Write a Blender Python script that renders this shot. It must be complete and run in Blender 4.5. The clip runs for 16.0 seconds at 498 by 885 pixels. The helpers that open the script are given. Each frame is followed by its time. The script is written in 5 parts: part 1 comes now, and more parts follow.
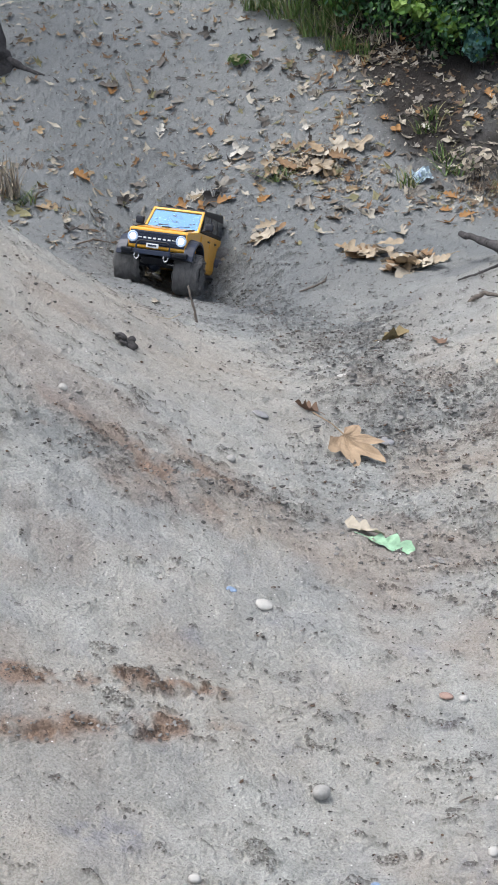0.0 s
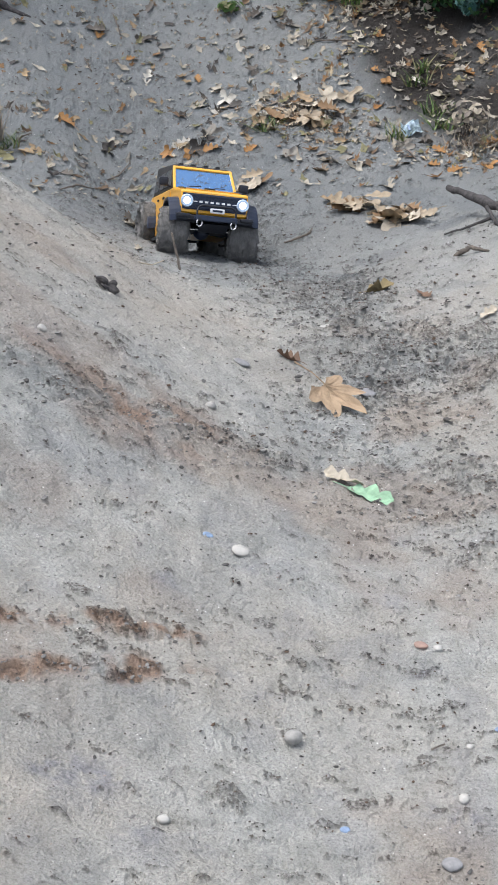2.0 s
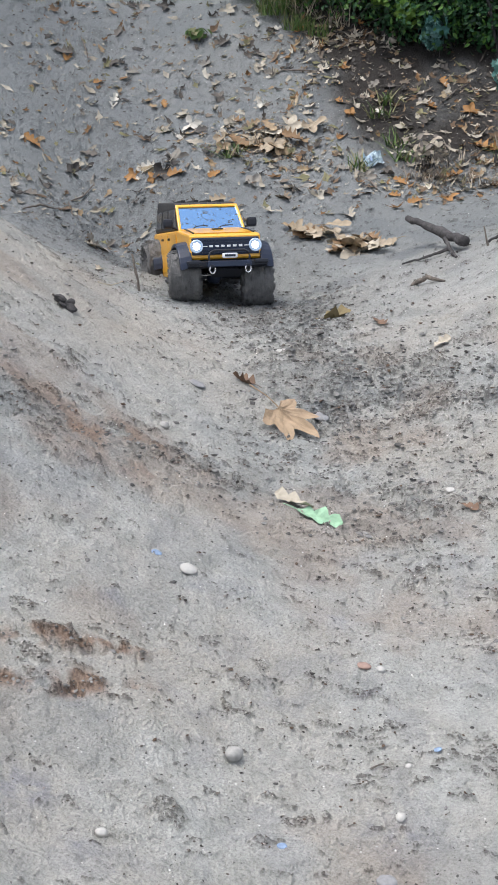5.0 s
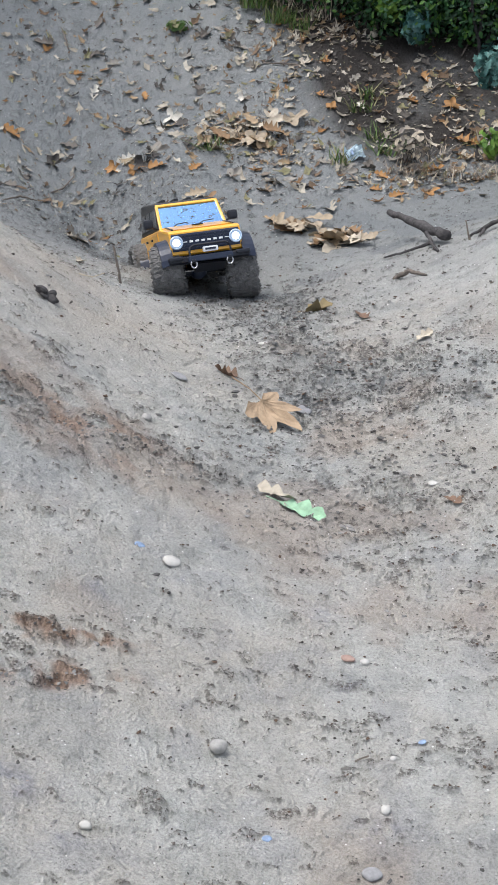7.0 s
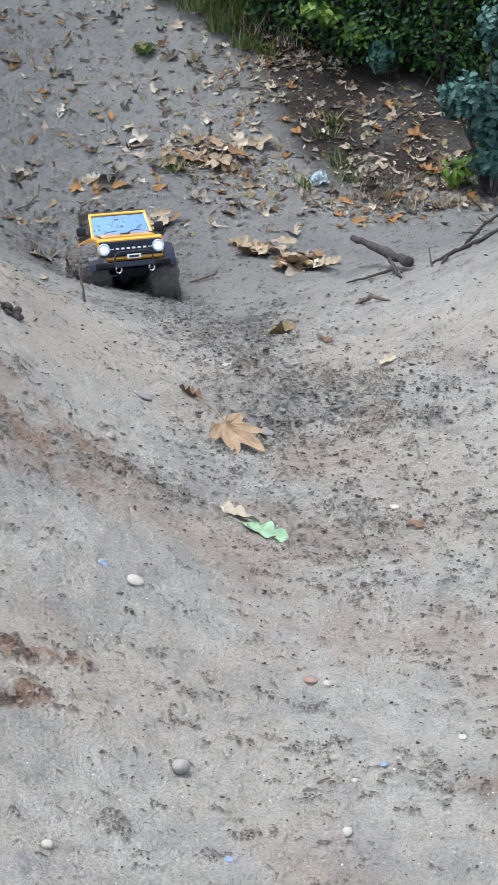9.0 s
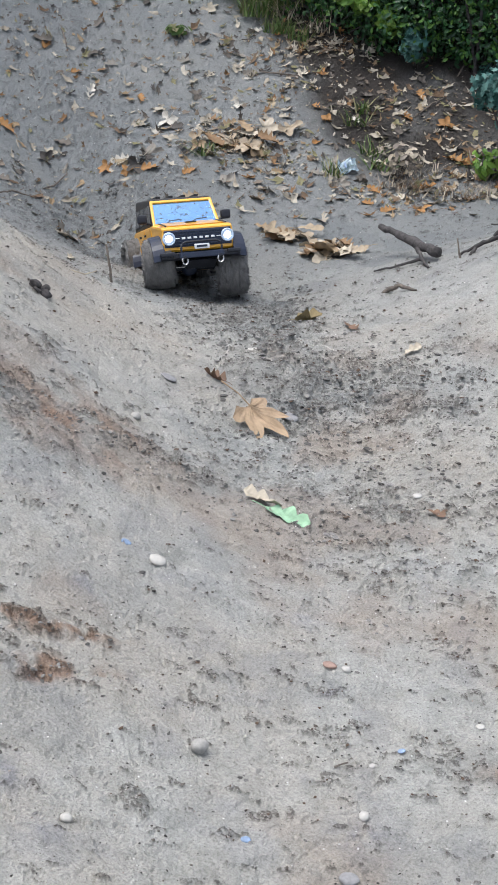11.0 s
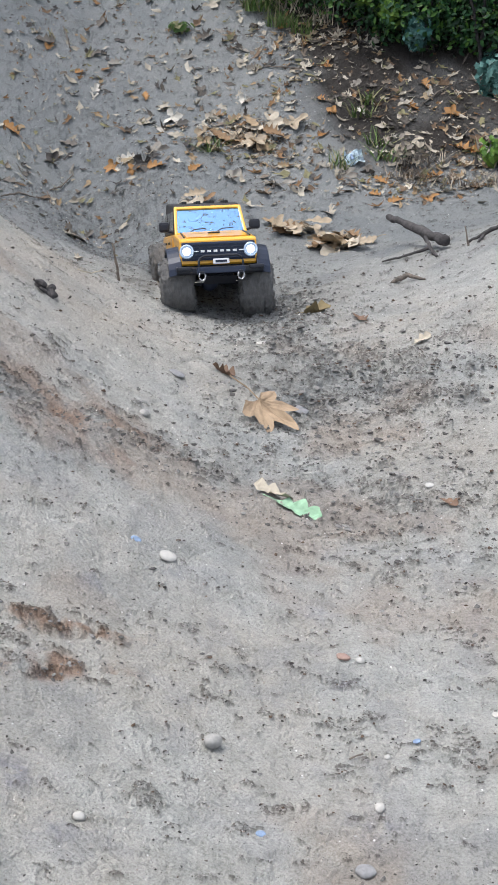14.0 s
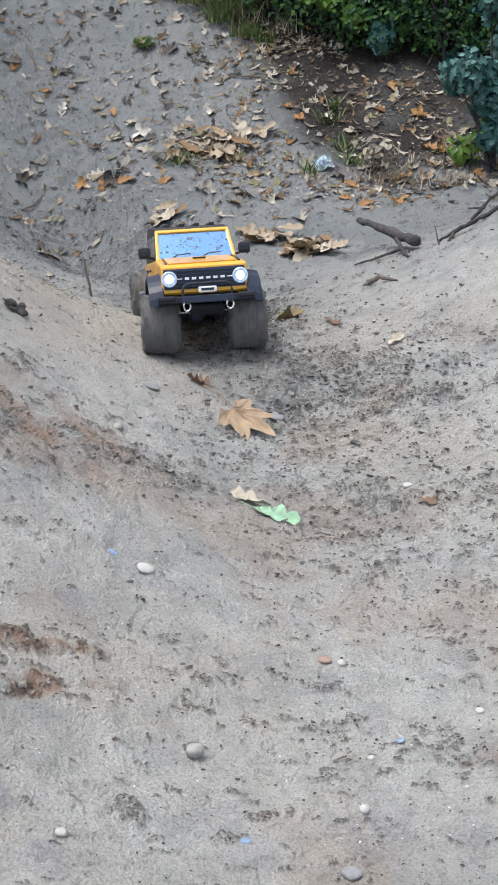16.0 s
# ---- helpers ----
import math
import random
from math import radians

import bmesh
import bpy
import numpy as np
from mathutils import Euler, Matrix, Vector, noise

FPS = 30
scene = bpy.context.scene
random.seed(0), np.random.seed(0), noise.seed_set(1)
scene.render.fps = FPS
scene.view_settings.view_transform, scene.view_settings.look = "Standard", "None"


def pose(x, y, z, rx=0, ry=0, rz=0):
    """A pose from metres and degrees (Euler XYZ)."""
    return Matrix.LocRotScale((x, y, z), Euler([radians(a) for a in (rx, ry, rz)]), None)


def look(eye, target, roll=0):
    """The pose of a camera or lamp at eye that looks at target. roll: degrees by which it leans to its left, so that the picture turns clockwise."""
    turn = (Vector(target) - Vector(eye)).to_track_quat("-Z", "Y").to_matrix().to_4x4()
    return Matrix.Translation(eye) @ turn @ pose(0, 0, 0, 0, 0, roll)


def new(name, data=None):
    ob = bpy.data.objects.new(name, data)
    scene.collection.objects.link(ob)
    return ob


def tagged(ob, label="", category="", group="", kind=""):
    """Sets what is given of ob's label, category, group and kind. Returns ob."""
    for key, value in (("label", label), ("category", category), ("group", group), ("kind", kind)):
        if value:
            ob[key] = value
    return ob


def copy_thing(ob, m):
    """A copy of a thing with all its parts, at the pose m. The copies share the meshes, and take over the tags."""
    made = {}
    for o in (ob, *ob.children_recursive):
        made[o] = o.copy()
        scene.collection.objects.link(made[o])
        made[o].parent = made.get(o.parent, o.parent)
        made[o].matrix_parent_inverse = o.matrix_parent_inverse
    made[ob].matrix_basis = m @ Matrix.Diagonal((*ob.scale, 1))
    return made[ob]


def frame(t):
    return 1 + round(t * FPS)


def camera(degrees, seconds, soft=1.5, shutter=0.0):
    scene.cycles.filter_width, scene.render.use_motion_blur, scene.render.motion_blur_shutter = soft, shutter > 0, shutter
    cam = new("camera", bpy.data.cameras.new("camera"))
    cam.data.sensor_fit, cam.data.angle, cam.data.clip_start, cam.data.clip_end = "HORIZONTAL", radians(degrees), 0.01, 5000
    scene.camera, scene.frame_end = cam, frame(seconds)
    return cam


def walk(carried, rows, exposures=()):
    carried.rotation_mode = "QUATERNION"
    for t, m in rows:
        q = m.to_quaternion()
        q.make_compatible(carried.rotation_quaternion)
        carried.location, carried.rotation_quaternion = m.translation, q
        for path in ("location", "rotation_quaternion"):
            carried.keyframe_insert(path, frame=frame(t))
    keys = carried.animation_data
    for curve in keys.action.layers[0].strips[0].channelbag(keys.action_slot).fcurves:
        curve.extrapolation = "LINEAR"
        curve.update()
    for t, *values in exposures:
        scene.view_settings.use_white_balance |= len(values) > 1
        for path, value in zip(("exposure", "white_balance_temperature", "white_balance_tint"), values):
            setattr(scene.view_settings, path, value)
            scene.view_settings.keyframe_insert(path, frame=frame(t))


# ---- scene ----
cam = camera(22.42, 16.0, soft=1.6, shutter=0.5)
PATH = [
    (0, (-0.0057, 0.0031, 0.8300), (-0.1314, 1.8533, 0.0810), -4.47),
    (0.5, (-0.0096, 0.0065, 0.8229), (-0.1184, 1.8576, 0.0733), -3.95),
    (1, (-0.0124, 0.0029, 0.8220), (-0.1142, 1.8507, 0.0636), -2.89),
    (1.5, (-0.0088, 0.0046, 0.8158), (-0.1122, 1.8332, 0.0124), -2.47),
    (2, (-0.0053, 0.0125, 0.8072), (-0.1037, 1.8379, -0.0041), -2.81),
    (2.5, (0.0032, 0.0138, 0.7936), (-0.0592, 1.8367, -0.0270), -2.53),
    (3, (0.0148, 0.0081, 0.7924), (-0.0455, 1.8286, -0.0334), -3.22),
    (3.2, (0.0241, -0.0076, 0.8075), (-0.0421, 1.8280, 0.0163), -4.06),
    (5.5, (0.0069, -0.0015, 0.8040), (-0.0256, 1.8423, 0.0297), -0.18),
    (6, (0.0071, 0.0030, 0.8019), (-0.0163, 1.8454, 0.0241), -1.07),
    (6.5, (0.0031, 0.0032, 0.7985), (-0.0060, 1.8448, 0.0184), -0.44),
    (7, (0.0000, -0.0000, 0.7987), (0.0000, 1.8410, 0.0172), -0.00),
    (7.5, (0.0039, -0.0001, 0.7964), (0.0128, 1.8446, 0.0236), -1.33),
    (8, (-0.0055, -0.0047, 0.8008), (0.0753, 1.8507, 0.0586), 0.12),
    (8.5, (-0.0112, -0.0040, 0.7979), (0.0641, 1.8506, 0.0531), 1.66),
    (9, (-0.0148, -0.0050, 0.7982), (0.0574, 1.8487, 0.0507), 1.93),
    (9.5, (-0.0246, -0.0107, 0.7983), (0.0406, 1.8401, 0.0430), 3.14),
    (12, (-0.0284, -0.0055, 0.7894), (0.0102, 1.8391, 0.0176), 3.41),
    (12.5, (-0.0276, -0.0057, 0.7901), (-0.0003, 1.8373, 0.0136), 3.23),
    (13, (-0.0174, -0.0064, 0.7917), (-0.0048, 1.8363, 0.0143), 2.42),
    (13.5, (-0.0167, -0.0049, 0.7886), (-0.0016, 1.8388, 0.0138), 2.10),
    (14, (-0.0124, -0.0016, 0.7849), (0.0048, 1.8435, 0.0134), 1.45),
    (14.5, (-0.0073, -0.0024, 0.7872), (0.0106, 1.8464, 0.0245), 0.94),
    (15, (-0.0069, -0.0061, 0.7864), (0.0164, 1.8425, 0.0235), 0.80),
    (15.5, (-0.0046, -0.0018, 0.7807), (0.0295, 1.8469, 0.0182), 0.74),
    (16, (0.0136, -0.0027, 0.7801), (0.0429, 1.8489, 0.0247), -1.24),
]
walk(cam, [(t, look(eye, target, roll)) for t, eye, target, roll in PATH])

# ---- overcast daylight ----
world = bpy.data.worlds.new("sky")
scene.world = world
world.use_nodes = True
wn, wl = world.node_tree.nodes, world.node_tree.links
sky = wn.new("ShaderNodeTexSky")
sky.sky_type = "NISHITA"
sky.sun_disc = False
sky.sun_elevation, sky.sun_rotation = radians(74), radians(270)
sky.dust_density = 4.0
veil = wn.new("ShaderNodeHueSaturation")
veil.inputs["Saturation"].default_value = 0.6
wl.new(sky.outputs[0], veil.inputs["Color"])
wl.new(veil.outputs[0], wn["Background"].inputs[0])
wn["Background"].inputs[1].default_value = 0.15
sun = new("sun", bpy.data.lights.new("sun", "SUN"))
sun.data.energy, sun.data.angle, sun.data.color = 1.25, radians(26), (0.98, 0.99, 1.0)
sun.matrix_world = look((-1.3, 2.5, 4.5), (0, 2.5, 0))
scene.view_settings.exposure = 0.84


# ---- the lie of the ground ----
def ramp(a, b, v):
    t = np.clip((v - a) / (b - a), 0, 1)
    return t * t * (3 - 2 * t)


def soft(u, k):
    return 0.5 * (u + np.sqrt(u * u + k * k)) - 0.5 * k


def ground_height(x, y):
    """Gully between a steep mound and a gentle rise, with a churned rut and a hillside behind."""
    x, y = np.asarray(x, float), np.asarray(y, float)
    gully = 0.027 - 0.358 * soft(y - 2.05, 0.5) * (1 - ramp(2.9, 4.5, y) * 0.45)
    z = 0.097 - 0.002 * soft(y - 1.5, 0.6) + 0.581 * soft(y - 3.553, 0.5) - 0.15 * (soft(y - 7.0, 1.5) + 0.75)
    d = soft(gully - x, 0.10) + 0.05
    d = d - (soft(d - 1.3, 0.1) + 0.05)
    mound = (0.232 + 0.255 * ramp(0.9, 1.9, y)) * d * (1 + 0.62 * np.minimum(d, 1.2))
    mound = mound - 0.75 * (soft(mound - 0.50, 0.04) + 0.02)
    z = z + mound * (1 - 0.792 * ramp(2.39, 3.267, y + 0.245 * (x + 0.4)))
    e = soft(x - gully, 0.12) + 0.06
    e = e - (soft(e - 1.6, 0.1) + 0.05)
    rise = soft(x - 0.362, 0.15) + 0.075
    rise = rise - (soft(rise - 0.7, 0.1) + 0.05)
    z = z + 0.19 * e * ramp(1.4, 2.1, y) * (1 - 0.707 * ramp(2.3, 3.2, y)) * (1 - 0.6 * ramp(1.5, 4.0, e))
    z = z + 0.452 * rise * np.exp(-((y - 2.66) / 0.457) ** 2)
    rut = np.exp(-((x + 0.15 + 0.45 * (y - 2.9)) / 0.17) ** 2) * ramp(2.72, 3.02, y) * (1 - ramp(3.6, 4.1, y))
    z = z - (0.07 + 0.04 * ramp(3.0, 3.35, y)) * rut
    path = -0.08 - 0.42 * (soft(y - 2.6, 0.2) + 0.1)
    z = z + 0.020 * np.exp(-(((x - path) / 0.2) ** 2)) * ramp(2.2, 2.5, y) * (1 - ramp(2.95, 3.25, y))
    z = z + 0.043 * np.exp(-(((x - 0.06) / 0.19) ** 2) - ((y - 2.24) / 0.17) ** 2)
    return z + 0.028 * np.exp(-(((x + 0.2) / 0.14) ** 2) - ((y - 2.92) / 0.12) ** 2)


# ---- materials ----
def material(name):
    m = bpy.data.materials.new(name)
    m.use_nodes = True
    return m, m.node_tree.nodes, m.node_tree.links, m.node_tree.nodes["Principled BSDF"]


def noise_tex(n, l, scale, detail=4, rough=0.6, coord=None):
    t = n.new("ShaderNodeTexNoise")
    t.inputs["Scale"].default_value, t.inputs["Detail"].default_value, t.inputs["Roughness"].default_value = scale, detail, rough
    if coord:
        l.new(coord, t.inputs["Vector"])
    return t


def ramp_node(n, l, src, stops, mode="LINEAR"):
    r = n.new("ShaderNodeValToRGB")
    r.color_ramp.interpolation = mode
    e = r.color_ramp.elements
    while len(e) < len(stops):
        e.new(0.5)
    for el, (p, c) in zip(e, stops):
        el.position, el.color = p, (*c, 1) if len(c) == 3 else c
    l.new(src, r.inputs[0])
    return r


def mix(n, l, a, b, fac, kind="MIX"):
    m = n.new("ShaderNodeMix")
    m.data_type, m.blend_type = "RGBA", kind
    for v, s in ((a, m.inputs[6]), (b, m.inputs[7]), (fac, m.inputs[0])):
        if hasattr(v, "is_linked"):
            l.new(v, s)
        else:
            s.default_value = v if isinstance(v, float) else (*v, 1)
    return m.outputs[2]


def bump(n, l, height, strength, dist, bsdf):
    b = n.new("ShaderNodeBump")
    b.inputs["Strength"].default_value, b.inputs["Distance"].default_value = strength, dist
    l.new(height, b.inputs["Height"])
    l.new(b.outputs[0], bsdf.inputs["Normal"])


def object_coord(n):
    return n.new("ShaderNodeTexCoord").outputs["Object"]


def ground_material():
    m, n, l, b = material("sandy_mud")
    co = object_coord(n)
    big = noise_tex(n, l, 3.0, 5, 0.6, co)
    mid = noise_tex(n, l, 26.0, 6, 0.65, co)
    fine = noise_tex(n, l, 330.0, 4, 0.75, co)
    grit = n.new("ShaderNodeTexVoronoi")
    grit.inputs["Scale"].default_value = 210.0
    l.new(co, grit.inputs["Vector"])
    sand = ramp_node(n, l, mid.outputs[0], [(0.3, (0.355, 0.36, 0.338)), (0.5, (0.462, 0.468, 0.445)), (0.72, (0.55, 0.556, 0.535))]).outputs[0]
    warm = mix(n, l, sand, (0.455, 0.42, 0.365), ramp_node(n, l, big.outputs[0], [(0.38, (0, 0, 0)), (0.68, (0.8, 0.8, 0.8))]).outputs[0])
    attr = {}
    for key in ("wet_shade", "clay", "humus", "torn", "stain"):
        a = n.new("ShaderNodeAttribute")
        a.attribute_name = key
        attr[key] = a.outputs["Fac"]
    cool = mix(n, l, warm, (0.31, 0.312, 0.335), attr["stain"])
    # wet mud tone, which also paints the hill's lesser light and hedge shade
    wet = mix(n, l, cool, (0.205, 0.221, 0.228), attr["wet_shade"])
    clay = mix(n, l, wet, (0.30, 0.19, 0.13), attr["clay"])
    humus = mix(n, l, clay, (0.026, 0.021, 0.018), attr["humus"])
    # this multiply paints shadow in clod crevices along with damp torn soil
    torn_shade = mix(n, l, humus, (0.31, 0.295, 0.285), 1.0, "MULTIPLY")
    crumb = noise_tex(n, l, 120.0, 5, 0.7, co)
    grain = noise_tex(n, l, 190.0, 3, 0.7, co)
    broken = ramp_node(n, l, grain.outputs[0], [(0.43, (0.12, 0.12, 0.12)), (0.55, (1, 1, 1))]).outputs[0]
    clod = mix(n, l, humus, mix(n, l, humus, torn_shade, broken), attr["torn"])
    speck = ramp_node(n, l, fine.outputs[0], [(0.30, (0.64, 0.635, 0.63)), (0.47, (0.98, 0.98, 0.98)), (0.68, (1.22, 1.22, 1.22))]).outputs[0]
    grained = mix(n, l, clod, speck, 1.0, "MULTIPLY")
    dust = noise_tex(n, l, 900.0, 2, 0.6, co)
    grained = mix(n, l, grained, ramp_node(n, l, dust.outputs[0], [(0.3, (0.86, 0.86, 0.86)), (0.7, (1.13, 1.13, 1.13))]).outputs[0], 1.0, "MULTIPLY")
    quartz = ramp_node(n, l, grit.outputs["Color"], [(0.90, (0, 0, 0)), (0.91, (1, 1, 1))]).outputs[0]
    near = ramp_node(n, l, grit.outputs["Distance"], [(0.16, (1, 1, 1)), (0.30, (0, 0, 0))]).outputs[0]
    l.new(mix(n, l, grained, (0.86, 0.86, 0.84), mix(n, l, quartz, near, 1.0, "MULTIPLY")), b.inputs["Base Color"])
    rough = ramp_node(n, l, attr["wet_shade"], [(0.0, (0.95, 0.95, 0.95)), (1.0, (0.66, 0.66, 0.66))])
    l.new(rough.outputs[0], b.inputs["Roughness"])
    b.inputs["Specular IOR Level"].default_value = 0.3
    h = n.new("ShaderNodeMath")
    h.operation = "MULTIPLY_ADD"
    h.inputs[1].default_value = 2.2
    l.new(mix(n, l, crumb.outputs[0], grain.outputs[0], 0.5), h.inputs[0])
    l.new(fine.outputs[0], h.inputs[2])
    bump(n, l, h.outputs[0], 1.0, 0.006, b)
    return m


def varied(name, colours, rough=0.8, scale=60.0, island=False, spread=0.25, strength=0.4, dist=0.002, lightness=1.0):
    """Colour picked per object (or per joined piece), mottled by noise."""
    m, n, l, b = material(name)
    if island:
        pick = n.new("ShaderNodeNewGeometry").outputs["Random Per Island"]
    else:
        pick = n.new("ShaderNodeObjectInfo").outputs["Random"]
    steps = [(i / len(colours), c) for i, c in enumerate(colours)]
    base = ramp_node(n, l, pick, steps, "CONSTANT").outputs[0]
    t = noise_tex(n, l, scale, 5, 0.65, object_coord(n))
    lo, hi = 1 - spread, 1 + spread
    mot = ramp_node(n, l, t.outputs[0], [(0.3, (lo, lo, lo)), (0.7, (hi, hi, hi))]).outputs[0]
    l.new(mix(n, l, base, mot, 1.0, "MULTIPLY"), b.inputs["Base Color"])
    b.inputs["Roughness"].default_value = rough
    b.inputs["Specular IOR Level"].default_value = 0.3
    bump(n, l, t.outputs[0], strength, dist, b)
    return m


def leaf_material(name, colours, island=False):
    m = varied(name, colours, 0.72, 45.0, island, 0.3, 0.35, 0.002)
    return m


def dirty_paint(name, colour, rough, mud=0.5, metal=0.0, coat=0.0):
    """Painted or moulded plastic with mud spatter."""
    m, n, l, b = material(name)
    co = object_coord(n)
    t = noise_tex(n, l, 95.0, 5, 0.7, co)
    t2 = noise_tex(n, l, 300.0, 3, 0.6, co)
    both = mix(n, l, t.outputs[0], t2.outputs[0], 0.45)
    edge = 0.66 - 0.12 * mud
    spat = ramp_node(n, l, both, [(edge, (0, 0, 0)), (edge + 0.025, (1, 1, 1))]).outputs[0]
    film = mix(n, l, colour, tuple(0.85 * c + 0.03 for c in colour), noise_tex(n, l, 14.0, 4, 0.6, co).outputs[0])
    l.new(mix(n, l, film, (0.13, 0.11, 0.09), spat), b.inputs["Base Color"])
    r = ramp_node(n, l, spat, [(0.0, (rough, rough, rough)), (1.0, (0.9, 0.9, 0.9))])
    l.new(r.outputs[0], b.inputs["Roughness"])
    b.inputs["Metallic"].default_value = metal
    b.inputs["Specular IOR Level"].default_value = 0.5 if coat or metal else 0.3
    b.inputs["Coat Weight"].default_value = coat
    bump(n, l, spat, 0.5, 0.0008, b)
    return m


def mud_material(name, dark, light):
    m, n, l, b = material(name)
    t = noise_tex(n, l, 60.0, 6, 0.7, object_coord(n))
    t2 = noise_tex(n, l, 420.0, 3, 0.7, object_coord(n))
    l.new(ramp_node(n, l, mix(n, l, t.outputs[0], t2.outputs[0], 0.4), [(0.32, dark), (0.66, light)]).outputs[0], b.inputs["Base Color"])
    b.inputs["Roughness"].default_value = 0.85
    bump(n, l, t.outputs[0], 0.9, 0.004, b)
    return m


def glow(name, colour, strength):
    m, n, l, b = material(name)
    b.inputs["Base Color"].default_value = (*colour, 1)
    b.inputs["Emission Color"].default_value = (*colour, 1)
    b.inputs["Emission Strength"].default_value = strength
    b.inputs["Roughness"].default_value = 0.2
    return m


def bark_material(name, dark, light):
    m, n, l, b = material(name)
    co = object_coord(n)
    mp = n.new("ShaderNodeMapping")
    mp.inputs["Scale"].default_value = (1, 1, 1)
    l.new(co, mp.inputs["Vector"])
    t = noise_tex(n, l, 70.0, 6, 0.75, mp.outputs[0])
    l.new(ramp_node(n, l, t.outputs[0], [(0.3, dark), (0.7, light)]).outputs[0], b.inputs["Base Color"])
    b.inputs["Roughness"].default_value = 0.9
    bump(n, l, t.outputs[0], 0.8, 0.006, b)
    return m


PALE = (0.32, 0.29, 0.235)
TAN = (0.30, 0.22, 0.13)
ORANGE = (0.23, 0.115, 0.04)
BROWN = (0.12, 0.08, 0.05)
OLIVE = (0.17, 0.16, 0.085)
M_GROUND = ground_material()
M_LEAF = leaf_material("dry_leaf", [PALE, TAN, (0.42, 0.385, 0.32), (0.17, 0.13, 0.09), (0.25, 0.20, 0.13), ORANGE, (0.32, 0.265, 0.18), OLIVE, BROWN])
M_LEAF_PALE = leaf_material("grey_leaf", [PALE, (0.46, 0.44, 0.39), (0.21, 0.19, 0.16), (0.11, 0.098, 0.085), (0.20, 0.185, 0.16), (0.09, 0.08, 0.07), (0.22, 0.205, 0.18), (0.06, 0.055, 0.05)])
M_LITTER = leaf_material("litter_leaf", [PALE, (0.24, 0.175, 0.105), (0.14, 0.115, 0.09), (0.38, 0.35, 0.29), (0.16, 0.09, 0.04), OLIVE, (0.28, 0.25, 0.20), BROWN, (0.075, 0.065, 0.055), (0.055, 0.05, 0.047)], island=True)
M_HEAP = leaf_material("heap_leaf", [(0.32, 0.265, 0.195), (0.25, 0.185, 0.115), (0.39, 0.345, 0.275), (0.19, 0.12, 0.065), (0.29, 0.235, 0.165)])
M_BIG_LEAF = leaf_material("tan_leaf", [(0.32, 0.235, 0.155)])
M_BROWN_LEAF = leaf_material("brown_leaf", [(0.15, 0.095, 0.065)])
M_GREEN_LEAF = leaf_material("mint_leaf", [(0.26, 0.42, 0.28)])
M_CREAM_LEAF = leaf_material("cream_leaf", [(0.42, 0.375, 0.30)])
M_STONE = varied("pebble", [(0.30, 0.295, 0.28), (0.36, 0.35, 0.32), (0.24, 0.24, 0.245), (0.30, 0.285, 0.26)], 0.6, 150.0, spread=0.2)
M_STONE_MIX = varied("small_stones", [(0.42, 0.41, 0.39), (0.52, 0.515, 0.50), (0.33, 0.33, 0.34), (0.35, 0.30, 0.27), (0.62, 0.615, 0.60)], 0.6, 150.0, island=True, spread=0.2)
M_WHITE_STONE = varied("white_pebble", [(0.43, 0.42, 0.395)], 0.5, 120.0, spread=0.12)
M_RED_STONE = varied("reddish_pebble", [(0.29, 0.20, 0.165)], 0.6, 120.0, spread=0.2)
M_BLUE = varied("blue_chip", [(0.22, 0.30, 0.43)], 0.5, 200.0, spread=0.3)
M_CLOD = varied("mud_clod", [(0.11, 0.107, 0.103), (0.165, 0.16, 0.155), (0.075, 0.072, 0.069), (0.21, 0.206, 0.198)], 0.9, 130.0, island=True, spread=0.3, strength=0.7)
M_BARK = bark_material("wet_bark", (0.014, 0.013, 0.014), (0.095, 0.088, 0.088))
M_TWIG = bark_material("twig_bark", (0.06, 0.05, 0.042), (0.24, 0.205, 0.175))
M_STRAW = varied("dead_grass", [(0.30, 0.26, 0.21), (0.42, 0.37, 0.29), (0.20, 0.175, 0.15)], 0.85, 80.0, island=True)
M_GRASS = varied("grass_blade", [(0.065, 0.125, 0.028), (0.10, 0.16, 0.045), (0.05, 0.095, 0.024), (0.20, 0.195, 0.10)], 0.6, 60.0, island=True)
M_HEDGE = varied("hedge_leaf", [(0.016, 0.060, 0.017), (0.028, 0.090, 0.022), (0.010, 0.036, 0.014), (0.065, 0.15, 0.026), (0.020, 0.066, 0.026)], 0.42, 50.0, island=True, spread=0.3)
M_LIME = varied("lime_leaf", [(0.12, 0.23, 0.035), (0.085, 0.18, 0.03), (0.16, 0.26, 0.05)], 0.45, 50.0, island=True)
M_TEAL = varied("blue_green_leaf", [(0.032, 0.10, 0.088), (0.055, 0.14, 0.125), (0.022, 0.072, 0.065), (0.08, 0.18, 0.16)], 0.5, 50.0, island=True, spread=0.3)
# crumb tones deepened so the lumps read as shadow flecks and wet spots
M_DARK = varied("dark_crumb", [(0.05, 0.045, 0.042), (0.085, 0.075, 0.068), (0.12, 0.105, 0.092), (0.10, 0.068, 0.05)], 0.9, 150.0, island=True, spread=0.3)
M_FOIL = varied("wrapper", [(0.45, 0.55, 0.61)], 0.25, 90.0, spread=0.3)
M_PAINT = dirty_paint("orange_paint", (0.80, 0.40, 0.016), 0.28, 0.35, coat=0.4)
# the blue in this black is sky sheen put into the base colour
M_BLACK = dirty_paint("black_plastic", (0.007, 0.010, 0.019), 0.42, 0.25)
M_ROOF = dirty_paint("black_roof", (0.012, 0.013, 0.015), 0.55, 0.6)
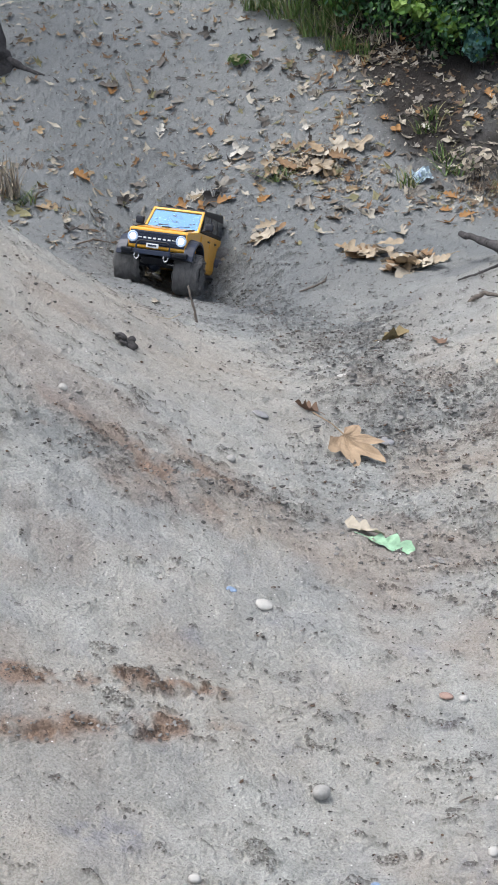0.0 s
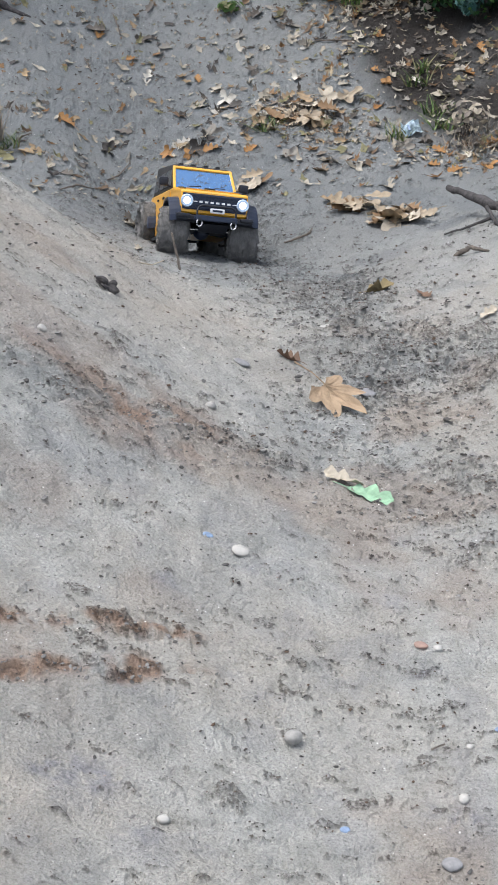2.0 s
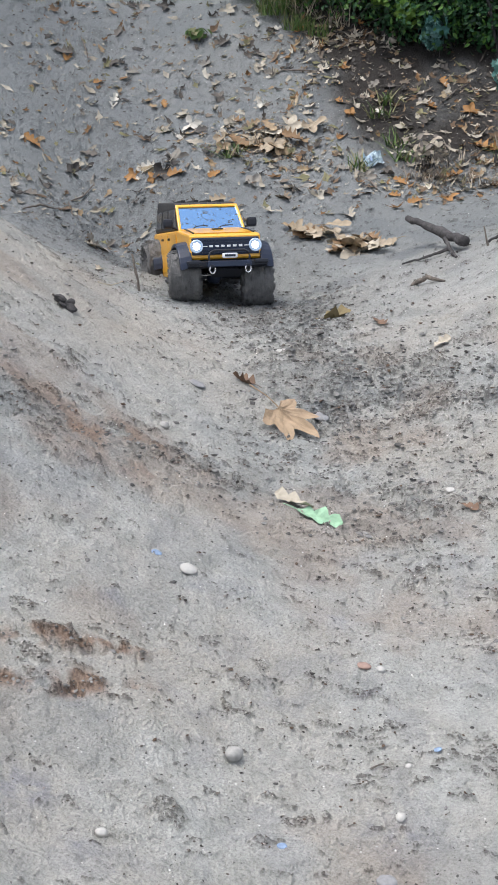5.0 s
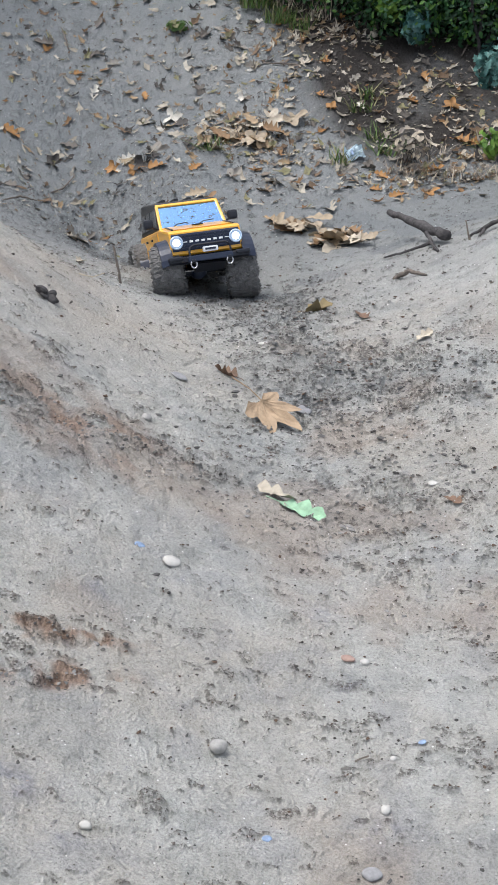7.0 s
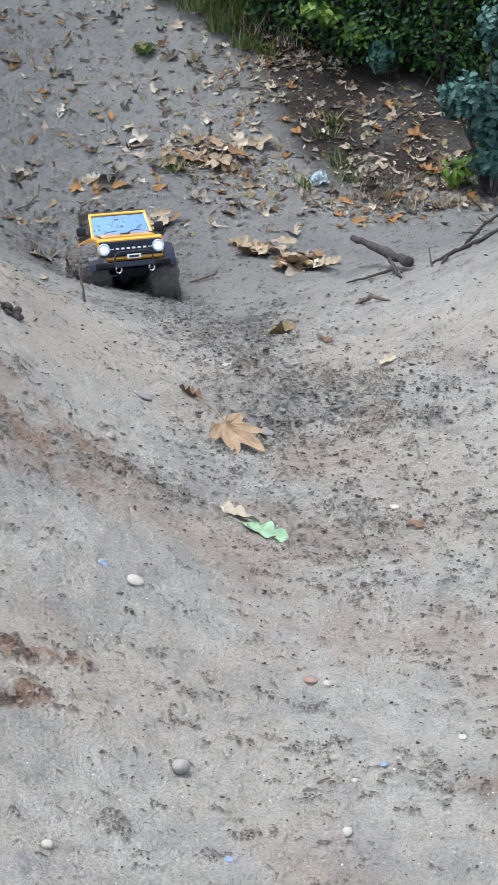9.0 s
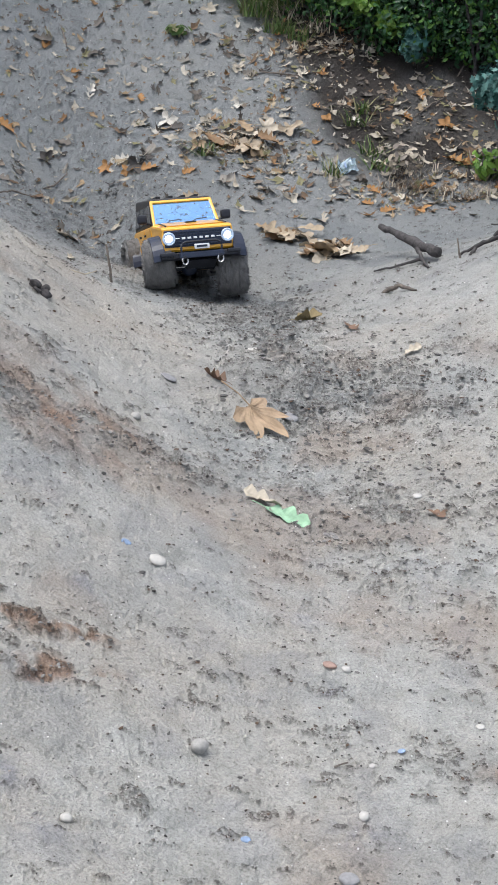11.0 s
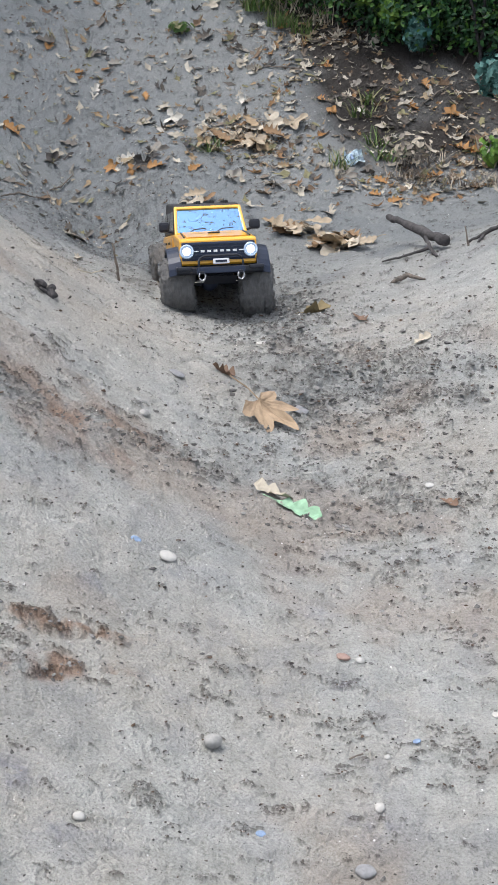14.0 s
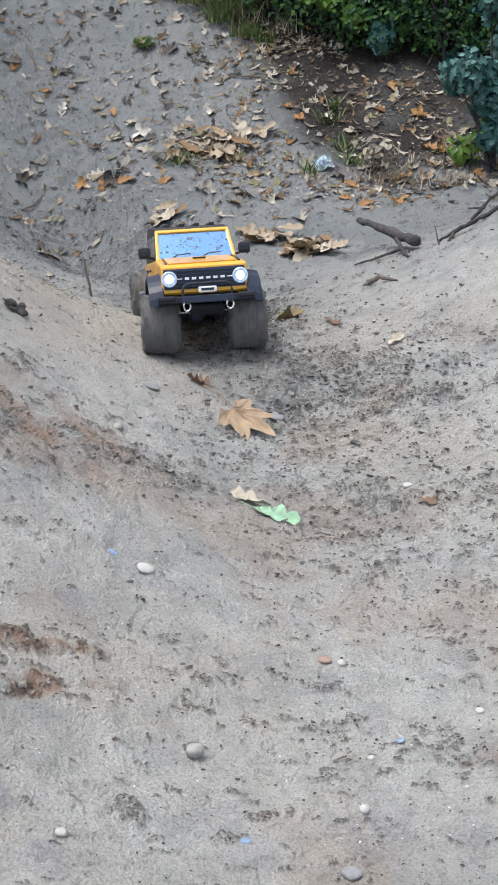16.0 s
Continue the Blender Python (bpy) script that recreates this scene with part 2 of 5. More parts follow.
# flare and grille blacks carry more of the sky's sheen as base blue
M_FLARE = dirty_paint("flare_plastic", (0.007, 0.015, 0.038), 0.34, 0.3)
M_GRILLE = dirty_paint("grille_plastic", (0.010, 0.021, 0.052), 0.3, 0.3)
# blue metallic base: film tint plus the reflected sky painted in
M_GLASS = dirty_paint("sky_tinted_windscreen", (0.14, 0.30, 0.56), 0.16, 0.8, metal=0.8)
M_SIDE_GLASS = dirty_paint("dark_glass", (0.03, 0.034, 0.04), 0.12, 0.4)
M_CHROME = dirty_paint("bright_metal", (0.62, 0.64, 0.66), 0.25, 0.2, metal=0.9)
M_WHITE = dirty_paint("white_plastic", (0.82, 0.84, 0.86), 0.4, 0.1)
M_LAMP = glow("headlight_glow", (0.92, 0.97, 1.0), 3.5)
M_BOWL = glow("headlight_bowl", (0.30, 0.38, 0.50), 0.22)
M_TYRE = mud_material("mud_caked_tyre", (0.046, 0.046, 0.046), (0.185, 0.183, 0.18))


# ---- building blocks ----
def thing(name, label, category, group="", m=None, kind=""):
    o = tagged(new(name), label, category, group, kind)
    if m is not None:
        o.matrix_basis = m
    return o


def mesh_of(name, bm, mat, smooth=False):
    me = bpy.data.meshes.new(name)
    bm.normal_update()
    bm.to_mesh(me)
    bm.free()
    me.materials.append(mat)
    if smooth:
        me.polygons.foreach_set("use_smooth", [True] * len(me.polygons))
    return me


def part(name, bm, mat, parent, label="", smooth=False):
    o = new(name, mesh_of(name, bm, mat, smooth))
    o.parent = parent
    if label:
        o["label"] = label
    return o


def single(name, bm, mat, label, category, group="", m=None, smooth=False, kind=""):
    o = tagged(new(name, mesh_of(name, bm, mat, smooth)), label, category, group, kind)
    if m is not None:
        o.matrix_basis = m
    return o


def box(bm, x0, x1, y0, y1, z0, z1, bevel=0.0):
    m = Matrix.Translation(((x0 + x1) / 2, (y0 + y1) / 2, (z0 + z1) / 2)) @ Matrix.Diagonal((x1 - x0, y1 - y0, z1 - z0, 1))
    vs = bmesh.ops.create_cube(bm, size=1, matrix=m)["verts"]
    if bevel:
        es = list({e for v in vs for e in v.link_edges})
        bmesh.ops.bevel(bm, geom=es, offset=bevel, segments=2, affect="EDGES", profile=0.6)
    return bm


def extruded(points, x0, x1, bevel=0.0):
    """A side outline of (y, z) points drawn out from x0 to x1."""
    bm = bmesh.new()
    a = [bm.verts.new((x0, y, z)) for y, z in points]
    b = [bm.verts.new((x1, y, z)) for y, z in points]
    bm.faces.new(a[::-1])
    bm.faces.new(b)
    for i in range(len(points)):
        j = (i + 1) % len(points)
        bm.faces.new((a[i], a[j], b[j], b[i]))
    bmesh.ops.recalc_face_normals(bm, faces=bm.faces)
    if bevel:
        es = [e for e in bm.edges if abs(e.verts[0].co.x - e.verts[1].co.x) < 1e-6]
        bmesh.ops.bevel(bm, geom=es, offset=bevel, segments=2, affect="EDGES", profile=0.6)
    return bm


def tube(bm, path, radii, sides=8):
    """A round bar along a path of points."""
    rings = []
    pts = [Vector(p) for p in path]
    for i, p in enumerate(pts):
        d = (pts[min(i + 1, len(pts) - 1)] - pts[max(i - 1, 0)]).normalized()
        u = d.cross(Vector((0, 0, 1)) if abs(d.z) < 0.9 else Vector((1, 0, 0))).normalized()
        v = d.cross(u)
        r = radii[i] if isinstance(radii, (list, tuple)) else radii
        rings.append([bm.verts.new(p + r * (math.cos(a) * u + math.sin(a) * v)) for a in (2 * math.pi * k / sides for k in range(sides))])
    for q, w in zip(rings, rings[1:]):
        for k in range(sides):
            bm.faces.new((q[k], q[(k + 1) % sides], w[(k + 1) % sides], w[k]))
    bm.faces.new(rings[0][::-1])
    bm.faces.new(rings[-1])
    return bm


def arc(cy, cz, r, a0, a1, n):
    return [(cy + r * math.cos(radians(a0 + (a1 - a0) * i / n)), cz + r * math.sin(radians(a0 + (a1 - a0) * i / n))) for i in range(n + 1)]


TABLE = None


def gh(x, y):
    """The ground's height, read from a fine table of it."""
    if TABLE is None or not (-2 < x < 2 and 0.5 < y < 6):
        return float(ground_height(x, y))
    u, v = (x + 2) / 0.008, (y - 0.5) / 0.008
    i, j = min(int(u), 499), min(int(v), 686)
    f, g = u - i, v - j
    (a, b), (c, d) = TABLE[j][i : i + 2], TABLE[j + 1][i : i + 2]
    return (a * (1 - f) + b * f) * (1 - g) + (c * (1 - f) + d * f) * g


def on_ground(x, y, lift=0.0, turn=0.0, tilt=(0, 0)):
    """A pose on the ground at x, y that leans with the slope."""
    e = 0.02
    nrm = Vector((gh(x - e, y) - gh(x + e, y), gh(x, y - e) - gh(x, y + e), 2 * e)).normalized()
    q = Vector((0, 0, 1)).rotation_difference(nrm).to_matrix().to_4x4()
    return Matrix.Translation((x, y, gh(x, y) + lift)) @ q @ pose(0, 0, 0, tilt[0], tilt[1], turn)


# ---- ground ----
def hash2(ix, iy, seed):
    h = (ix.astype(np.int64) * 374761393 + iy.astype(np.int64) * 668265263 + seed * 974711) & 0xFFFFFFFF
    h = ((h ^ (h >> 13)) * 1274126177) & 0xFFFFFFFF
    return ((h ^ (h >> 16)) & 0xFFFFFF) / float(0xFFFFFF)


def value_noise(x, y, size, seed):
    u, v = x / size, y / size
    ix, iy = np.floor(u), np.floor(v)
    fx, fy = u - ix, v - iy
    fx, fy = fx * fx * fx * (fx * (fx * 6 - 15) + 10), fy * fy * fy * (fy * (fy * 6 - 15) + 10)
    a, b, c, d = (hash2(ix + p, iy + q, seed) for p, q in ((0, 0), (1, 0), (0, 1), (1, 1)))
    return (a * (1 - fx) + b * fx) * (1 - fy) + (c * (1 - fx) + d * fx) * fy - 0.5


def turned(x, y, deg):
    c, s = math.cos(radians(deg)), math.sin(radians(deg))
    return c * x + s * y, c * y - s * x


def fbm(x, y, size, seed, octaves=4, fall=0.5):
    z, a = 0 * x, 1.0
    for o in range(octaves):
        u, v = turned(x, y, 31 * o + 17)
        z = z + a * value_noise(u, v, size, seed + o)
        size, a = size * 0.5, a * fall
    return z


def churn(x, y):
    """How far wheels have torn the mud up: along the gully and behind it."""
    line = 0.14 - 0.44 * soft(y - 2.2, 0.4)
    c = np.exp(-((x - line) / (0.16 + 0.05 * ramp(2.3, 3.2, y))) ** 2) * ramp(1.35, 1.9, y) * (1 - 0.75 * ramp(3.5, 4.3, y))
    c = np.maximum(c, 0.95 * np.exp(-((x - 0.30) / 0.27) ** 2 - ((y - 1.92) / 0.36) ** 2))
    bank = 0.6 * np.exp(-((y - 1.665 - 0.25 * (x + 0.22)) / 0.075) ** 2) * (1 - ramp(-0.10, 0.05, x))
    patch = fbm(x, y, 0.22, 91, 3)
    return np.clip(np.maximum(c, bank) * (0.8 + 0.9 * patch), 0, 1)


def scuffs(x, y):
    """Torn red-brown streaks across the near slope."""
    a = np.exp(-((y - 1.165 - 0.36 * (x + 0.3)) / 0.016) ** 2) + np.exp(-((y - 1.096 - 0.36 * (x + 0.3)) / 0.017) ** 2)
    a = 1.3 * a * ramp(-0.09, -0.19, x)
    b = np.exp(-((y - 1.098) / 0.016) ** 2) * ramp(0.17, 0.33, x) * 0.6
    return (a + b) * np.clip(0.55 + 1.8 * fbm(x, y, 0.03, 44, 3), 0, 1.1)


# clumps of torn soil: x, y, radius
NEAR_CLODS = [(-0.073, 1.276, 0.014), (-0.171, 1.233, 0.008), (-0.224, 1.183, 0.018), (-0.257, 1.160, 0.013), (-0.142, 1.214, 0.006), (-0.204, 1.138, 0.013), (-0.235, 1.115, 0.013), (-0.153, 1.131, 0.007), (0.070, 1.377, 0.010),
              (0.267, 1.376, 0.010), (0.271, 1.554, 0.011), (0.295, 1.559, 0.010), (0.210, 1.514, 0.015), (0.075, 1.237, 0.009), (0.127, 1.158, 0.018), (0.113, 1.113, 0.015), (0.224, 1.114, 0.009), (0.250, 1.105, 0.010),
              (-0.010, 1.108, 0.011), (0.005, 1.036, 0.009), (0.024, 1.030, 0.008), (0.048, 1.020, 0.007), (-0.224, 1.002, 0.006), (-0.069, 1.010, 0.005), (0.114, 1.004, 0.006), (-0.018, 1.175, 0.012), (0.038, 1.433, 0.009),
              (-0.185, 0.960, 0.006), (-0.165, 0.968, 0.007), (-0.145, 0.978, 0.006)]
BANK_CLODS = [(-0.178, 1.764, 0.016), (-0.218, 1.681, 0.014), (-0.134, 1.730, 0.011), (-0.296, 1.843, 0.015), (-0.315, 1.714, 0.013), (-0.329, 1.646, 0.020), (-0.282, 1.622, 0.019), (-0.085, 1.699, 0.015), (-0.037, 1.684, 0.017),
              (0.032, 1.851, 0.013), (-0.018, 1.640, 0.009), (0.185, 1.964, 0.018), (0.158, 1.880, 0.019), (0.142, 2.313, 0.012), (0.162, 2.255, 0.014), (0.025, 2.407, 0.015), (0.302, 2.035, 0.013), (0.332, 1.943, 0.021),
              (0.378, 2.026, 0.015), (0.251, 2.005, 0.013), (0.182, 1.767, 0.011), (0.239, 1.773, 0.013), (0.240, 1.672, 0.014), (0.140, 1.703, 0.011), (0.150, 2.172, 0.012), (-0.143, 2.658, 0.019), (-0.001, 2.199, 0.018)]
STAINS = [(-0.062, 1.145, 0.014), (-0.177, 1.298, 0.012), (0.114, 1.237, 0.014), (-0.089, 1.383, 0.012), (-0.229, 0.963, 0.026), (-0.168, 0.904, 0.011), (0.127, 0.994, 0.022), (0.098, 1.391, 0.020), (-0.260, 0.952, 0.012), (-0.202, 1.105, 0.011)]


def heaps(x, y, places, wide=1.0):
    z = 0 * x
    for cx, cy, r in places:
        z = z + np.exp(-(((x - cx) / (wide * r)) ** 2) - ((y - cy) / r) ** 2)
    return np.minimum(z, 1)


def torn(x, y):
    """Where damp crumbs of soil lie proud of the crust, coloured dark for crevice shadow too."""
    c = churn(x, y)
    k = 0.66 * c + 0.75 * np.clip(scuffs(x, y), 0, 1) + 0.30 * ramp(0.02, 0.34, fbm(x, y, 0.11, 61, 3))
    k = k + 0.20 * ramp(3.0, 3.3, y) + 0.22 * np.exp(-(((x + 0.45) / 0.22) ** 2) - ((y - 3.35) / 0.28) ** 2)
    k = k + 0.78 * np.maximum(heaps(x, y, NEAR_CLODS, 1.2), heaps(x, y, BANK_CLODS, 1.2))
    k = np.clip(k, 0, 0.95)
    wx, wy = x + 0.008 * fbm(x, y, 0.02, 21, 2), y + 0.008 * fbm(x, y, 0.02, 27, 2)
    low, high = 0.53 - 0.54 * k, 0.62 - 0.54 * k
    small = fbm(0.55 * wx, wy, 0.010, 143, 3, 0.6)
    large = fbm(0.55 * wx, wy, 0.020, 157, 4, 0.6)
    return np.maximum(ramp(low, low + 0.08, small), ramp(high, high + 0.08, large)), c


def surface(x, y):
    """The ground with its lumps, pits and torn clods."""
    t, c = torn(x, y)
    s = scuffs(x, y)
    z = ground_height(x, y)
    z = z + 0.014 * fbm(x, y, 0.30, 3, 3) + 0.006 * fbm(x, y, 0.07, 11, 4)
    lumps = fbm(0.6 * x, y, 0.034, 33, 4, 0.55)
    z = z + (0.0035 + 0.009 * c + 0.006 * s) * lumps + t * (0.0030 + 0.0016 * c) * (1 + lumps)
    pits = ramp(0.14, 0.30, fbm(x, y, 0.022, 57, 3))
    z = z - (0.0030 + 0.005 * c + 0.006 * s) * pits
    return z + (0.0014 + 0.003 * c) * fbm(0.6 * x, y, 0.011, 83, 2, 0.7)


def build_ground():
    core = np.linspace(-1, 1, 800)
    far = np.array([0.05, 0.2, 0.6, 1.5, 4, 10, 25, 60])
    ys = np.r_[-40, -20, -10, -5, -2.5, -1.2, -0.4, 0.2, 0.5, np.geomspace(0.72, 5.8, 1050), 6.2, 6.6, 7.2, 8, 9, 10.5, 13, 18, 28, 45, 70]
    half = 0.12 + 0.245 * np.clip(ys, 0.5, 8)
    X = np.concatenate([-(half[:, None] + far[::-1]), half[:, None] * core, half[:, None] + far], 1)
    Y = np.repeat(ys[:, None], X.shape[1], 1)
    Z = surface(X, Y)
    ny, nx = X.shape
    i = (np.arange(ny - 1)[:, None] * nx + np.arange(nx - 1)).reshape(-1)
    f = np.stack([i, i + 1, i + 1 + nx, i + nx], -1).astype(np.int32)
    me = bpy.data.meshes.new("ground")
    me.vertices.add(nx * ny)
    me.vertices.foreach_set("co", np.stack([X, Y, Z], -1).reshape(-1).astype(np.float32))
    me.loops.add(f.size)
    me.loops.foreach_set("vertex_index", f.reshape(-1))
    me.polygons.add(len(f))
    me.polygons.foreach_set("loop_start", np.arange(0, f.size, 4, dtype=np.int32))
    me.polygons.foreach_set("use_smooth", np.ones(len(f), bool))
    me.update(calc_edges=True)
    c, s = churn(X, Y), scuffs(X, Y)
    # darker uphill: wet mud plus slope shade put into the colour
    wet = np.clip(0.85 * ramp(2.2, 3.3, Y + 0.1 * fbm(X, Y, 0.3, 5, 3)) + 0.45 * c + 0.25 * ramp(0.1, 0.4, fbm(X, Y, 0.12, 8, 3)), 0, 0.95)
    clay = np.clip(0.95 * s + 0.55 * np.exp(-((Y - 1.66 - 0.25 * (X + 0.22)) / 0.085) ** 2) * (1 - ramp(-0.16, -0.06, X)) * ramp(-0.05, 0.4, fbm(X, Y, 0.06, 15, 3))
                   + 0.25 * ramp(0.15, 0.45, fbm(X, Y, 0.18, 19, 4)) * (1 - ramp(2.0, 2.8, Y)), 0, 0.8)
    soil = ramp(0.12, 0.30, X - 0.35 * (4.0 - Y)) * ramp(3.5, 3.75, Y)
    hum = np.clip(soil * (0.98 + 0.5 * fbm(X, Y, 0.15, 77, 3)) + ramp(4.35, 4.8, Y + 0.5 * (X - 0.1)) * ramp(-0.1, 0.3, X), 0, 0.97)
    stain = np.clip(heaps(X, Y, STAINS, 1.3) * (0.6 + 1.2 * fbm(X, Y, 0.012, 63, 3)) + 0.25 * ramp(0.2, 0.45, fbm(X, Y, 0.05, 67, 4)) * (1 - ramp(1.6, 2.2, Y)), 0, 0.75)
    # weight of the dark tone: torn crumbs and their painted crevice shadow
    torn_shade = torn(X, Y)[0] * (0.84 - 0.06 * c) * (1 - 0.5 * ramp(3.2, 3.6, Y))
    for key, v in (("wet_shade", wet), ("clay", clay), ("humus", hum), ("torn", torn_shade), ("stain", stain)):
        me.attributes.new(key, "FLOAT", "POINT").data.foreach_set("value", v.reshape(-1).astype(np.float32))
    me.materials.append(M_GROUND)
    return tagged(new("ground", me), "grey sandy mud slope with a churned gully and wet hillside darkened for shade", "ground", kind="structure")


TABLE = surface(*np.meshgrid(-2 + 0.008 * np.arange(502), 0.5 + 0.008 * np.arange(689))).tolist()
ground = build_ground()


# ---- toy truck ----
AXLE, TRACK, WHEEL_R, HUB = 0.157, 0.081, 0.0553, 0.092


def sloped_panel(bm, corners, thick):
    """A slab from four corners in order, thickened along its normal."""
    p = [Vector(c) for c in corners]
    nrm = (p[1] - p[0]).cross(p[3] - p[0]).normalized()
    a = [bm.verts.new(v) for v in p]
    b = [bm.verts.new(v + nrm * thick) for v in p]
    bm.faces.new(a[::-1])
    bm.faces.new(b)
    for i in range(4):
        j = (i + 1) % 4
        bm.faces.new((a[i], a[j], b[j], b[i]))
    return bm


def lathe(bm, profile, segments, axis_m):
    """A ring solid from (radius, x) points turned about x."""
    rings = []
    for k in range(segments):
        a = 2 * math.pi * k / segments
        rings.append([bm.verts.new(axis_m @ Vector((x, r * math.cos(a), r * math.sin(a)))) for r, x in profile])
    for k in range(segments):
        q, w = rings[k], rings[(k + 1) % segments]
        for i in range(len(profile) - 1):
            bm.faces.new((q[i], q[i + 1], w[i + 1], w[i]))
    return bm


def build_wheel(truck):
    bm = bmesh.new()
    hub = [(0.001, -0.018), (0.012, -0.020), (0.014, -0.012), (0.026, -0.010), (0.030, -0.022), (0.032, -0.022), (0.032, 0.022), (0.030, 0.022), (0.026, 0.010), (0.014, 0.012), (0.012, 0.020), (0.001, 0.018)]
    lathe(bm, hub, 28, Matrix())
    for k in range(6):
        a = math.pi * k / 3
        for x in (-0.019, 0.019):
            m = Matrix.Translation((x, 0.02 * math.cos(a), 0.02 * math.sin(a))) @ Matrix.Rotation(math.pi / 2, 4, "Y")
            bmesh.ops.create_cone(bm, cap_ends=True, segments=6, radius1=0.003, radius2=0.003, depth=0.006, matrix=m)
    wheel = part("wheel", bm, M_BLACK, truck, "black rim packed with mud")
    bm = bmesh.new()
    seg = 72
    prof = [(0.031, -0.022), (0.038, -0.029), (0.047, -0.031), (0.0535, -0.027), (0.0565, -0.019), (0.058, -0.007), (0.058, 0.007), (0.0565, 0.019), (0.0535, 0.027), (0.047, 0.031), (0.038, 0.029), (0.031, 0.022)]
    lathe(bm, prof, seg, Matrix())
    for v in bm.verts:
        r = math.hypot(v.co.y, v.co.z)
        lump = noise.noise(v.co * 60) * 0.004 + noise.noise(v.co * 170) * 0.0025
        if r > 0.04:
            f = (r + lump) / r
            v.co.y, v.co.z = v.co.y * f, v.co.z * f
            v.co.x += noise.noise(v.co * 80 + Vector((5, 2, 1))) * 0.003
    rng = random.Random(5)
    for k in range(30):
        for row, (x, w) in enumerate(((-0.021, 0.011), (-0.007, 0.008), (0.007, 0.008), (0.021, 0.011))):
            a = 2 * math.pi * (k + 0.5 * (row % 2)) / 30 + rng.uniform(-0.02, 0.02)
            m = Matrix.Rotation(a, 4, "X") @ Matrix.Translation((x, 0, 0.0585 - 0.0018 * (abs(x) > 0.01))) @ Matrix.Rotation(rng.uniform(-0.3, 0.3), 4, "Z") @ Matrix.Diagonal((w, 0.0055 + rng.uniform(0, 0.003), 0.0020 + rng.uniform(0, 0.002), 1))
            vs = bmesh.ops.create_cube(bm, size=1, matrix=m)["verts"]
            for v in vs:
                v.co += Vector((rng.uniform(-1, 1), rng.uniform(-1, 1), rng.uniform(-1, 1))) * 0.0012
    for k in range(620):
        a, x = rng.uniform(0, 2 * math.pi), rng.uniform(-0.031, 0.031)
        r = 0.0585 - 0.004 * (abs(x) / 0.026) ** 2 if abs(x) < 0.026 else rng.uniform(0.038, 0.053)
        xx = x if abs(x) < 0.026 else math.copysign(0.030, x)
        m = Matrix.Rotation(a, 4, "X") @ Matrix.Translation((xx, 0, r)) @ Matrix.Diagonal((rng.uniform(0.002, 0.006), rng.uniform(0.002, 0.006), rng.uniform(0.0015, 0.0035), 1))
        bmesh.ops.create_icosphere(bm, subdivisions=1, radius=1, matrix=m)
    bmesh.ops.scale(bm, vec=(1.10, 0.93, 0.93), verts=bm.verts)
    part("tyre", bm, M_TYRE, wheel, "knobbly tyre caked with grey mud")
    return wheel


